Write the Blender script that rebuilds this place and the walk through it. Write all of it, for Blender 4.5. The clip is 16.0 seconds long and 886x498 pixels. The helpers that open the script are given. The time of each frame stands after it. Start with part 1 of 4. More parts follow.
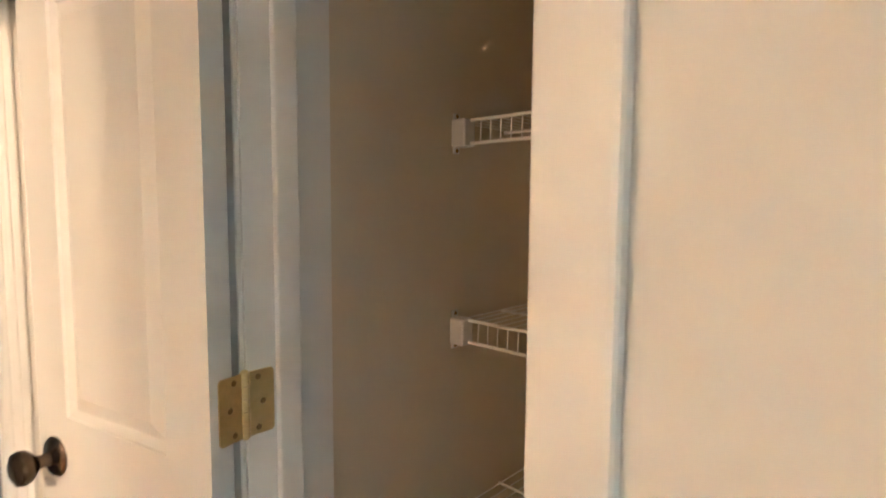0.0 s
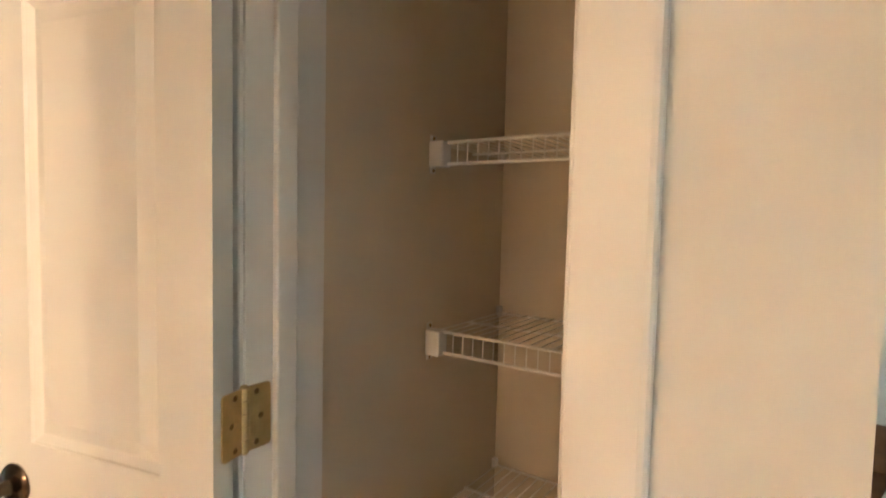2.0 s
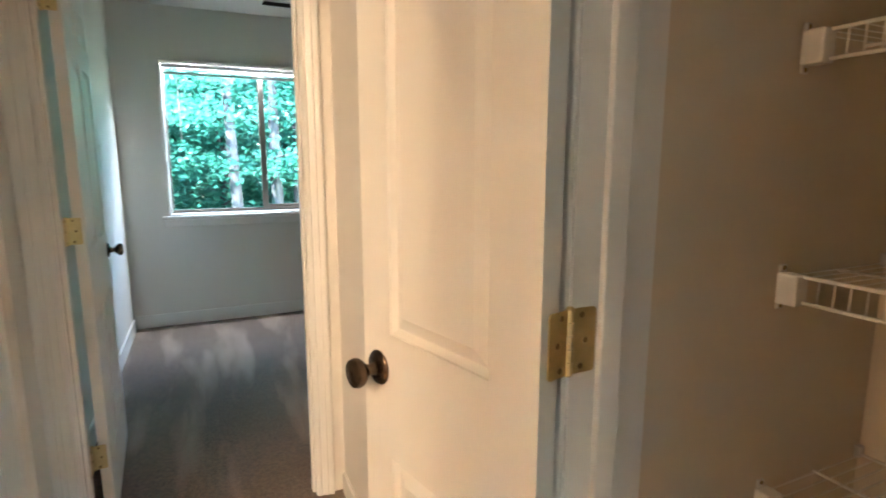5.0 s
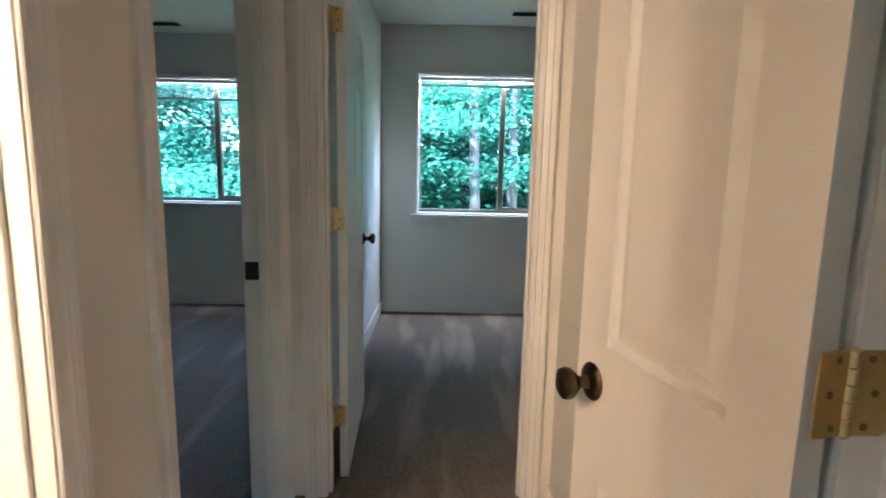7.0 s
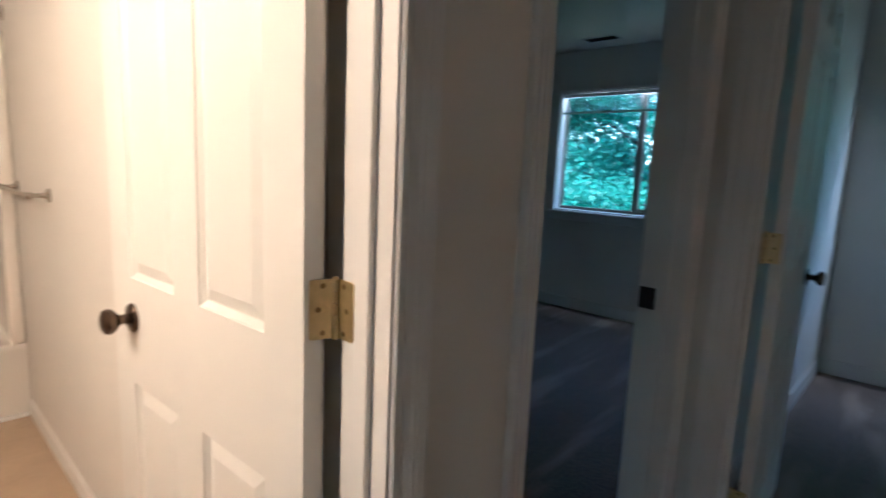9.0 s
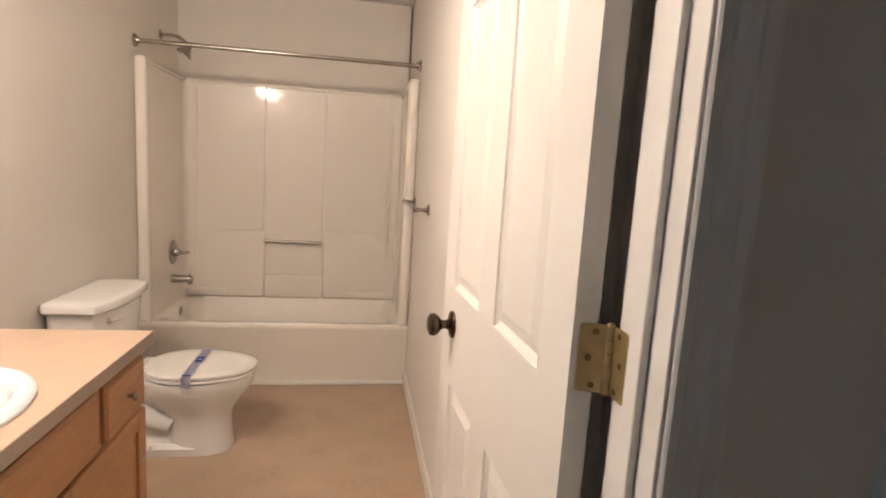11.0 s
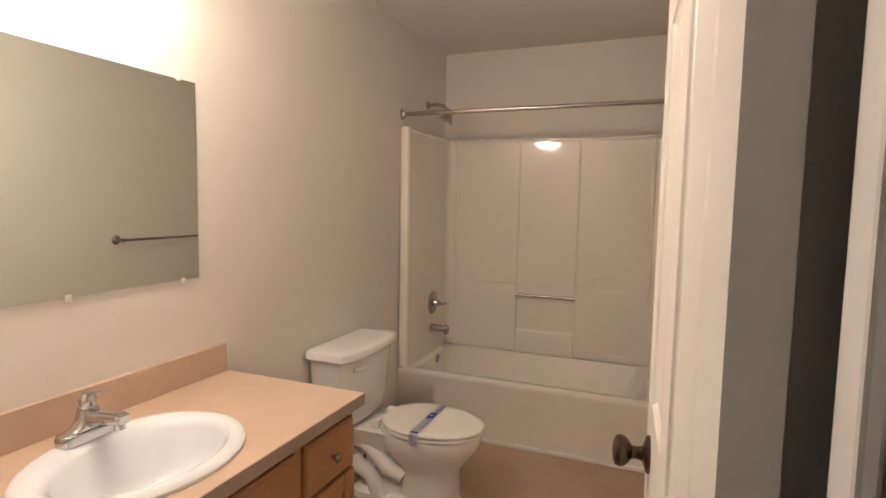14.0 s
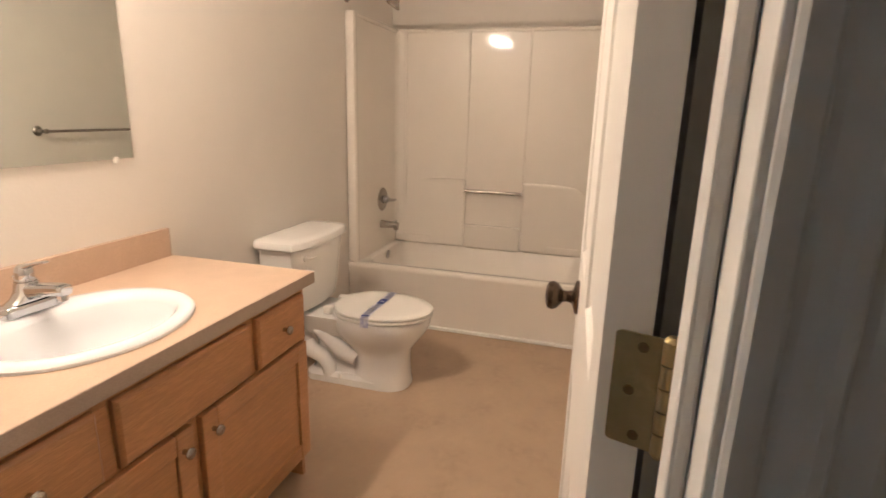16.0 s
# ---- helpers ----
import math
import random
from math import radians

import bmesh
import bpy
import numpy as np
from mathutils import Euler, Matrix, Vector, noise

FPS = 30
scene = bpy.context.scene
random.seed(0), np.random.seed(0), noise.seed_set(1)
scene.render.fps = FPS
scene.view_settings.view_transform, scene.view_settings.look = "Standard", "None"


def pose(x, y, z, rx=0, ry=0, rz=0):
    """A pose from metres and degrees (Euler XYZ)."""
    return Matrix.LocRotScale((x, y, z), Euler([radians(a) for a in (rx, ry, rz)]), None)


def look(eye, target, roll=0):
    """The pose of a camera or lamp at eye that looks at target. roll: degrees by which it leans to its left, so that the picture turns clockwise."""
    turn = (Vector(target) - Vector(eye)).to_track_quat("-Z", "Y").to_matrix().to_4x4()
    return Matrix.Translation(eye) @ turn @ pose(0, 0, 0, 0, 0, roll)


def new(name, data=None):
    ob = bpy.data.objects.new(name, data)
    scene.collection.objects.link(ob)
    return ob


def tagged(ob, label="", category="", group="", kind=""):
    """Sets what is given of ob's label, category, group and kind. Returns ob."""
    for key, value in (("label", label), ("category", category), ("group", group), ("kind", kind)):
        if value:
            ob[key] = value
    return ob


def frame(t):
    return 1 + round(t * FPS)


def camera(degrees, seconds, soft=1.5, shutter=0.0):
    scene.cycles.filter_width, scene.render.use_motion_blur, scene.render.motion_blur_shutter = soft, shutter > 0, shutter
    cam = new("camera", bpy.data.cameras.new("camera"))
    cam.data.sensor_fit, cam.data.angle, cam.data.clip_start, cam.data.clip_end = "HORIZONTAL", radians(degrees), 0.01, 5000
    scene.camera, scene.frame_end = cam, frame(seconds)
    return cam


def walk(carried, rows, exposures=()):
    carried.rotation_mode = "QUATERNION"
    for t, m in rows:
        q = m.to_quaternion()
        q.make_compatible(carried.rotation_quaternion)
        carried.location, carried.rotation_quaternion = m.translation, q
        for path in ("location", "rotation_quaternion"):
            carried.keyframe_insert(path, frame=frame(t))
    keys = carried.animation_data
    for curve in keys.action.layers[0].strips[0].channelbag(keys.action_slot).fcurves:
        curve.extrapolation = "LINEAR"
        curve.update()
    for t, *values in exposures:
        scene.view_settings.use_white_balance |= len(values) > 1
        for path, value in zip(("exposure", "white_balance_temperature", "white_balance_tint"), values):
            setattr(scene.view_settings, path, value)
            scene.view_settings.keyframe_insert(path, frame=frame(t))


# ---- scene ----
cam = camera(79.5, 16.0, shutter=0.4)
PATH = [
    (0, (1.316, -0.909, 1.385), (2.772, 0.452, 1.22), 0.4),
    (0.5, (1.233, -0.858, 1.421), (2.856, 0.311, 1.41), 1.5),
    (1, (1.216, -0.864, 1.469), (2.85, 0.287, 1.535), 1.6),
    (1.5, (1.228, -0.859, 1.439), (2.886, 0.26, 1.454), 1.8),
    (2, (1.212, -0.857, 1.395), (2.854, 0.278, 1.276), 1.3),
    (2.5, (1.182, -0.856, 1.362), (2.811, 0.264, 1.057), 0.7),
    (3, (1.166, -0.859, 1.334), (2.769, 0.278, 0.967), 0.2),
    (3.5, (1.169, -0.854, 1.34), (2.638, 0.448, 0.953), -1.0),
    (4, (1.19, -0.837, 1.348), (2.45, 0.673, 0.986), -0.7),
    (4.5, (1.208, -0.806, 1.349), (2.248, 0.868, 1.009), -0.3),
    (5, (1.215, -0.779, 1.349), (2.031, 1.018, 1.022), -0.0),
    (7.5, (1.24, -0.709, 1.319), (1.009, 1.254, 1.013), 1.3),
    (8, (1.228, -0.606, 1.312), (0.718, 1.306, 1.022), 1.4),
    (8.5, (1.2, -0.515, 1.306), (0.287, 1.24, 1.014), 1.9),
    (9, (1.17, -0.449, 1.305), (-0.176, 1.0, 1.007), 2.5),
    (9.5, (1.153, -0.374, 1.314), (-0.495, 0.719, 1.014), 3.0),
    (10, (1.151, -0.334, 1.318), (-0.672, 0.434, 1.023), 3.5),
    (12.5, (1.021, -0.271, 1.313), (-0.959, -0.452, 1.095), 2.4),
    (13, (0.923, -0.198, 1.348), (-1.025, -0.61, 1.167), 2.2),
    (13.5, (0.891, -0.108, 1.396), (-0.999, -0.742, 1.233), 1.5),
    (14, (0.879, -0.078, 1.391), (-0.971, -0.817, 1.218), 1.0),
    (14.5, (0.875, -0.067, 1.382), (-0.958, -0.83, 1.138), 0.7),
    (15, (0.887, -0.062, 1.327), (-0.93, -0.804, 0.942), 0.9),
    (15.5, (0.902, -0.058, 1.284), (-0.914, -0.744, 0.804), 1.1),
    (16, (0.907, -0.047, 1.288), (-0.953, -0.594, 0.795), 1.5),
]
EXPOSE = [(0, 5.4, 5750, 10), (1.5, 5.35, 6000, 10), (2.5, 5.3, 6100, 10), (3.5, 5.2, 6250, 10), (5, 5.2, 6200, 10), (7.5, 4.45, 5550, 10), (8.5, 3.8, 5100, 10), (9, 3.45, 4950, 10), (10, 3.3, 4900, 10), (12.5, 3.05, 4800, 10), (14.5, 2.7, 5080, 10), (16, 3.2, 5100, 10)]
walk(cam, [(t, look(eye, target, roll)) for t, eye, target, roll in PATH], EXPOSE)

# ---- light ----
world = bpy.data.worlds.new("world")
world.use_nodes = True
scene.world = world
wn = world.node_tree
sky = wn.nodes.new("ShaderNodeTexSky")
sky.sky_type, sky.sun_disc = "NISHITA", False
sky.sun_elevation, sky.sun_rotation = radians(43), radians(126)
wn.links.new(sky.outputs[0], wn.nodes["Background"].inputs[0])
wn.nodes["Background"].inputs[1].default_value = 0.15

sun = new("sun", bpy.data.lights.new("sun", "SUN"))
sun.data.energy, sun.data.angle, sun.data.color = 3.0, radians(3), (1.0, 0.95, 0.86)
sun.matrix_world = look((-7, -5, 8), (0, 0, 0))

LAMP = (1.0, 0.70, 0.44)


for x in (-0.16, 0.0, 0.16):
    vanity_lamp = new("vanity_lamp", bpy.data.lights.new("vanity_lamp", "POINT"))
    vanity_lamp.data.shadow_soft_size = 0.025
    vanity_lamp.data.energy, vanity_lamp.data.color = 1.45, LAMP
    vanity_lamp.location = (x, -1.30, 2.085)

vanity_glow = new("vanity_lamp_front", bpy.data.lights.new("vanity_lamp_front", "AREA"))
vanity_glow.data.shape, vanity_glow.data.size, vanity_glow.data.size_y = "RECTANGLE", 0.55, 0.05
vanity_glow.data.energy, vanity_glow.data.color = 0.9, LAMP
vanity_glow.matrix_world = look((0.0, -1.26, 2.085), (0.0, -0.3, 1.6))

# added fill lamps at the heads of the two bedroom windows, standing in for sky light
for x, y, z, w, watts in ((1.72, 4.11, 2.09, 1.35, 1.4), (-0.87, 4.24, 2.045, 1.45, 0.5)):
    head_light = new("window_sky_light", bpy.data.lights.new("window_sky_light", "AREA"))
    head_light.data.shape, head_light.data.size, head_light.data.size_y = "RECTANGLE", w, 0.03
    head_light.data.energy, head_light.data.color = watts, (0.84, 0.92, 1.0)
    head_light.matrix_world = look((x, y, z), (x, y - 0.5, z - 0.6))


# ---- materials ----
def mat(name, color, rough=0.5, metal=0.0, grain=0.0, grain_scale=200.0, stain=0.0, stain_scale=3.0, bump=0.0, bump_scale=300.0, stretch=(1, 1, 1), coat=0.0, tint=None):
    m = bpy.data.materials.new(name)
    m.use_nodes = True
    nt = m.node_tree
    b = nt.nodes["Principled BSDF"]
    b.inputs["Roughness"].default_value, b.inputs["Metallic"].default_value = rough, metal
    b.inputs["Coat Weight"].default_value = coat
    co = nt.nodes.new("ShaderNodeTexCoord")
    mp = nt.nodes.new("ShaderNodeMapping")
    mp.inputs["Scale"].default_value = stretch
    nt.links.new(co.outputs["Object"], mp.inputs["Vector"])

    def cloud(scale, detail):
        n = nt.nodes.new("ShaderNodeTexNoise")
        n.inputs["Scale"].default_value, n.inputs["Detail"].default_value = scale, detail
        nt.links.new(mp.outputs[0], n.inputs["Vector"])
        return n

    def blend(a_socket, a_value, fac, dark):
        mx = nt.nodes.new("ShaderNodeMix")
        mx.data_type = "RGBA"
        if a_socket:
            nt.links.new(a_socket, mx.inputs[6])
        else:
            mx.inputs[6].default_value = a_value
        mx.inputs[7].default_value = dark
        rm = nt.nodes.new("ShaderNodeMapRange")
        rm.inputs[1].default_value, rm.inputs[2].default_value = 0.35, 0.7
        nt.links.new(fac, rm.inputs[0])
        nt.links.new(rm.outputs[0], mx.inputs[0])
        return mx.outputs[2]

    base = (*color, 1)
    b.inputs["Base Color"].default_value = base
    out = None
    if stain:
        c = tint or tuple(v * (1 - stain) for v in color)
        out = blend(None, base, cloud(stain_scale, 4).outputs[0], (*c, 1))
    if grain:
        c = tuple(v * (1 - grain) for v in color)
        out = blend(out, base, cloud(grain_scale, 3).outputs[0], (*c, 1))
    if out:
        nt.links.new(out, b.inputs["Base Color"])
    if bump:
        bp = nt.nodes.new("ShaderNodeBump")
        bp.inputs["Strength"].default_value, bp.inputs["Distance"].default_value = bump, 0.002
        nt.links.new(cloud(bump_scale, 2).outputs[0], bp.inputs["Height"])
        nt.links.new(bp.outputs[0], b.inputs["Normal"])
    return m


WALL = mat("wall_paint", (0.77, 0.73, 0.665), 0.7, stain=0.05, stain_scale=1.3, bump=0.25, bump_scale=90)
# wall paint with the closet's warm bounced light put into its colour
CLOSET_BOUNCE = mat("closet_bounce_tint", (0.68, 0.58, 0.445), 0.75, stain=0.06, stain_scale=1.6, bump=0.25, bump_scale=90)
CEIL = mat("ceiling_paint", (0.74, 0.72, 0.68), 0.85, stain=0.04, bump=0.35, bump_scale=70)
TRIM = mat("trim_paint", (0.80, 0.77, 0.72), 0.38, stain=0.04, stain_scale=5, bump=0.06, bump_scale=60)
DOOR = mat("door_paint", (0.80, 0.77, 0.71), 0.42, stain=0.04, stain_scale=2, bump=0.12, bump_scale=110, stretch=(1, 1, 0.15))
VINYL = mat("vinyl_floor", (0.51, 0.375, 0.25), 0.42, stain=0.22, stain_scale=5, grain=0.07, grain_scale=28, bump=0.08, bump_scale=60)
LAMI = mat("laminate", (0.62, 0.46, 0.33), 0.36, stain=0.10, stain_scale=14, grain=0.10, grain_scale=160)
LAMIEDGE = mat("laminate_edge", (0.40, 0.31, 0.24), 0.45, grain=0.15, grain_scale=260)
OAK = mat("oak", (0.50, 0.25, 0.095), 0.36, stain=0.22, stain_scale=6, grain=0.30, grain_scale=34, bump=0.12, bump_scale=60, stretch=(1, 1, 14), coat=0.2)
OAKH = mat("oak_across", (0.50, 0.25, 0.095), 0.36, stain=0.22, stain_scale=6, grain=0.30, grain_scale=34, bump=0.12, bump_scale=60, stretch=(1.2, 14, 14), coat=0.2)
GEL = mat("gelcoat", (0.84, 0.79, 0.71), 0.06, stain=0.03, stain_scale=2, bump=0.05, bump_scale=9)
SINKW = mat("sink_china", (0.78, 0.80, 0.83), 0.08, stain=0.02)
CHINA = mat("vitreous_china", (0.82, 0.81, 0.78), 0.08, stain=0.02)
PLASTIC = mat("white_plastic", (0.80, 0.78, 0.73), 0.25, stain=0.02)
CHROME = mat("chrome", (0.58, 0.58, 0.59), 0.07, 1.0)
NICKEL = mat("brushed_nickel", (0.48, 0.44, 0.39), 0.27, 1.0, grain=0.15, grain_scale=90)
BRONZE = mat("oil_rubbed_bronze", (0.085, 0.06, 0.042), 0.26, 0.9, stain=0.5, stain_scale=30, tint=(0.17, 0.12, 0.08))
BRASS = mat("brass", (0.76, 0.60, 0.31), 0.40, 1.0, stain=0.25, stain_scale=30, grain=0.15, grain_scale=150)
SCREW = mat("aged_screw", (0.28, 0.19, 0.08), 0.4, 1.0)
DARKM = mat("dark_metal", (0.03, 0.028, 0.026), 0.45, 0.6, stain=0.2)
ALU = mat("bronze_aluminium", (0.20, 0.17, 0.14), 0.45, 0.4, stain=0.1)
WINW = mat("white_vinyl_frame", (0.74, 0.75, 0.74), 0.35, stain=0.03)
WIRE = mat("white_coated_wire", (0.80, 0.76, 0.69), 0.3, stain=0.03)
BLUE = mat("blue_print", (0.03, 0.05, 0.28), 0.5)
TAPE = mat("paper_band", (0.72, 0.72, 0.78), 0.5, stain=0.2, stain_scale=60, tint=(0.38, 0.40, 0.62))
RAILW = mat("rail_wood", (0.24, 0.10, 0.045), 0.35, grain=0.4, grain_scale=40, stretch=(0.1, 1, 1))
CAULK = mat("caulk", (0.82, 0.80, 0.75), 0.4, stain=0.05, stain_scale=20)
DARK = mat("shadow_gap", (0.02, 0.02, 0.02), 0.9)


def carpet():
    m = mat("carpet", (0.205, 0.130, 0.092), 0.95, stain=0.30, stain_scale=2.2, grain=0.60, grain_scale=75, bump=1.0, bump_scale=220)
    nt = m.node_tree
    b = nt.nodes["Principled BSDF"]
    b.inputs["Sheen Weight"].default_value = 0.35
    old = b.inputs["Base Color"].links[0].from_socket
    co = nt.nodes.new("ShaderNodeTexCoord")
    mp = nt.nodes.new("ShaderNodeMapping")
    mp.inputs["Scale"].default_value = (5.0, 0.8, 1)
    nt.links.new(co.outputs["Object"], mp.inputs["Vector"])
    n = nt.nodes.new("ShaderNodeTexNoise")
    n.inputs["Scale"].default_value, n.inputs["Detail"].default_value, n.inputs["Distortion"].default_value = 1.0, 3, 0.15
    nt.links.new(mp.outputs[0], n.inputs["Vector"])
    rm = nt.nodes.new("ShaderNodeMapRange")
    rm.inputs[1].default_value, rm.inputs[2].default_value = 0.50, 0.64
    nt.links.new(n.outputs[0], rm.inputs[0])
    mx = nt.nodes.new("ShaderNodeMix")
    mx.data_type = "RGBA"
    nt.links.new(old, mx.inputs[6])
    mx.inputs[7].default_value = (0.315, 0.222, 0.165, 1)
    nt.links.new(rm.outputs[0], mx.inputs[0])
    nt.links.new(mx.outputs[2], b.inputs["Base Color"])
    return m


CARPET = carpet()


def glass(name, thin=True):
    m = bpy.data.materials.new(name)
    m.use_nodes = True
    b = m.node_tree.nodes["Principled BSDF"]
    b.inputs["Transmission Weight"].default_value = 1.0
    b.inputs["Roughness"].default_value = 0.0
    b.inputs["IOR"].default_value = 1.1
    b.inputs["Base Color"].default_value = (0.86, 0.94, 0.95, 1)
    return m


GLASS = glass("window_glass")
MIRROR = mat("mirror_silver", (0.80, 0.84, 0.80), 0.015, 1.0)


def leafmat(name, a, b2):
    m = mat(name, a, 0.5, stain=0.1, stain_scale=0.6, tint=b2)
    nt = m.node_tree
    b = nt.nodes["Principled BSDF"]
    src = b.inputs["Base Color"].links[0].from_socket
    tr = nt.nodes.new("ShaderNodeBsdfTranslucent")
    nt.links.new(src, tr.inputs[0])
    ms = nt.nodes.new("ShaderNodeMixShader")
    ms.inputs[0].default_value = 0.6
    out = nt.nodes["Material Output"]
    nt.links.new(b.outputs[0], ms.inputs[1])
    nt.links.new(tr.outputs[0], ms.inputs[2])
    nt.links.new(ms.outputs[0], out.inputs[0])
    return m


LEAF = leafmat("leaf", (0.060, 0.27, 0.20), (0.045, 0.21, 0.165))
LEAF2 = leafmat("leaf_dark", (0.055, 0.24, 0.185), (0.04, 0.19, 0.15))
BARK = mat("bark", (0.075, 0.08, 0.09), 0.9, stain=0.35, stain_scale=4, grain=0.3, grain_scale=20, bump=1.0, bump_scale=30, stretch=(1, 1, 0.25))
EARTH = mat("forest_floor", (0.12, 0.11, 0.06), 0.95, stain=0.5, stain_scale=0.4, tint=(0.07, 0.12, 0.03), grain=0.4, grain_scale=5)


# ---- mesh helpers ----
def mesh_of(bm, name, material, smooth=False):
    me = bpy.data.meshes.new(name)
    bmesh.ops.recalc_face_normals(bm, faces=bm.faces[:])
    bm.to_mesh(me)
    bm.free()
    if material:
        me.materials.append(material)
    if smooth:
        for p in me.polygons:
            p.use_smooth = True
        me.set_sharp_from_angle(angle=radians(40))
    return me


def part(name, bm, material, parent, label="", smooth=False, at=None):
    ob = new(name, mesh_of(bm, name, material, smooth))
    if parent:
        ob.parent = parent
    if at is not None:
        ob.matrix_basis = at
    if label:
        tagged(ob, label)
    return ob


def thing(name, label, category, at=None, group="", kind=""):
    e = new(name)
    e.empty_display_size = 0.1
    if at is not None:
        e.matrix_world = at
    return tagged(e, label, category, group, kind)


def box(x0, x1, y0, y1, z0, z1, bevel=0.0, seg=2, bm=None):
    own = bmesh.new()
    bmesh.ops.create_cube(own, size=1)
    for v in own.verts:
        v.co = (x0 + (x1 - x0) * (v.co.x + 0.5), y0 + (y1 - y0) * (v.co.y + 0.5), z0 + (z1 - z0) * (v.co.z + 0.5))
    if bevel:
        bmesh.ops.bevel(own, geom=own.edges[:], offset=bevel, segments=seg, profile=0.5, affect="EDGES")
    if bm is None:
        return own
    return merge(bm, own)


def merge(bm, other):
    me = bpy.data.meshes.new("tmp")
    other.to_mesh(me)
    other.free()
    bm.from_mesh(me)
    bpy.data.meshes.remove(me)
    return bm


def lathe(profile, n=28, bm=None):
    """Turns (radius, height) pairs about z."""
    bm = bm or bmesh.new()
    rings = []
    for r, h in profile:
        if r < 1e-5:
            rings.append([bm.verts.new((0, 0, h))])
        else:
            rings.append([bm.verts.new((r * math.cos(2 * math.pi * i / n), r * math.sin(2 * math.pi * i / n), h)) for i in range(n)])
    for a, b in zip(rings, rings[1:]):
        for i in range(n):
            j = (i + 1) % n
            if len(a) == 1 and len(b) > 1:
                bm.faces.new((a[0], b[i], b[j]))
            elif len(b) == 1 and len(a) > 1:
                bm.faces.new((a[i], a[j], b[0]))
            elif len(a) > 1:
                bm.faces.new((a[i], a[j], b[j], b[i]))
    return bm


def tube(points, radius, n=10, bm=None, caps=True, taper=None):
    bm = bm or bmesh.new()
    pts = [Vector(p) for p in points]
    rings = []
    for k, p in enumerate(pts):
        d = (pts[min(k + 1, len(pts) - 1)] - pts[max(k - 1, 0)]).normalized()
        side = d.cross(Vector((0, 0, 1)))
        side = side.normalized() if side.length > 1e-3 else Vector((1, 0, 0))
        up = side.cross(d).normalized()
        r = taper[k] if taper else radius
        rings.append([bm.verts.new(p + r * (side * math.cos(2 * math.pi * i / n) + up * math.sin(2 * math.pi * i / n))) for i in range(n)])
    for a, b in zip(rings, rings[1:]):
        for i in range(n):
            bm.faces.new((a[i], a[(i + 1) % n], b[(i + 1) % n], b[i]))
    if caps:
        bm.faces.new(rings[0])
        bm.faces.new(rings[-1])
    return bm


def loft(loops, close_first=False, close_last=True, bm=None):
    bm = bm or bmesh.new()
    rings = [[bm.verts.new(p) for p in lp] for lp in loops]
    n = len(rings[0])
    for a, b in zip(rings, rings[1:]):
        for i in range(n):
            bm.faces.new((a[i], a[(i + 1) % n], b[(i + 1) % n], b[i]))
    if close_first:
        bm.faces.new(rings[0])
    if close_last:
        bm.faces.new(rings[-1])
    return bm


def rrect(x0, x1, y0, y1, z, r, n=6):
    pts = []
    for cx, cy, a0 in ((x1 - r, y1 - r, 0), (x0 + r, y1 - r, 90), (x0 + r, y0 + r, 180), (x1 - r, y0 + r, 270)):
        for k in range(n + 1):
            a = radians(a0 + 90 * k / n)
            pts.append((cx + r * math.cos(a), cy + r * math.sin(a), z))
    return pts


def egg(cx, cy, z, hw, front, back, n=40, power=2.0):
    """An oval about (cx, cy) that reaches front towards +y and back towards -y."""
    pts = []
    for i in range(n):
        a = 2 * math.pi * i / n
        s, c = math.sin(a), math.cos(a)
        x = math.copysign(abs(c) ** (2 / power), c) * hw
        y = math.copysign(abs(s) ** (2 / power), s) * (front if s > 0 else back)
        pts.append((cx + x, cy + y, z))
    return pts


def structure(name, bm, material, label, category, smooth=False):
    return tagged(part(name, bm, material, None, "", smooth), label, category, kind="structure")


# ---- shell ----
H = 2.44
T_IN, T_OUT = 0.53, 0.645
T_IN2 = 0.515
XR, XR2 = 1.655, 1.795
XN = 1.682


def wall_x(name, x0, x1, y0, y1, openings, label, top=H, paint=WALL):
    """A wall along y, with openings (y0, y1, z0, z1)."""
    bm, at = bmesh.new(), y0
    for a, b, lo, hi in sorted(openings):
        box(x0, x1, at, a, 0, top, bm=bm)
        if lo > 0:
            box(x0, x1, a, b, 0, lo, bm=bm)
        box(x0, x1, a, b, hi, top, bm=bm)
        at = b
    box(x0, x1, at, y1, 0, top, bm=bm)
    return structure(name, bm, paint, label, "wall")


def wall_y(name, y0, y1, x0, x1, openings, label, top=H, paint=WALL):
    bm, at = bmesh.new(), x0
    for a, b, lo, hi in sorted(openings):
        box(at, a, y0, y1, 0, top, bm=bm)
        if lo > 0:
            box(a, b, y0, y1, 0, lo, bm=bm)
        box(a, b, y0, y1, hi, top, bm=bm)
        at = b
    box(at, x1, y0, y1, 0, top, bm=bm)
    return structure(name, bm, paint, label, "wall")


JT = 0.019
BN = 0.014
SOUTH = (1.02, 1.42, 0.58, 1.00)
BATH = (-0.772, 0.016)
ROOM2 = (0.372, 1.162)
ROOM1 = (0.792, 1.566)
CLOSET = (-0.682, -0.226)
DH = 2.045
BR1Y, BR2Y = 4.03, 4.16
W1 = (0.985, 2.46, 0.908, 2.115)
W2 = (-1.650, -0.085, 0.955, 2.07)

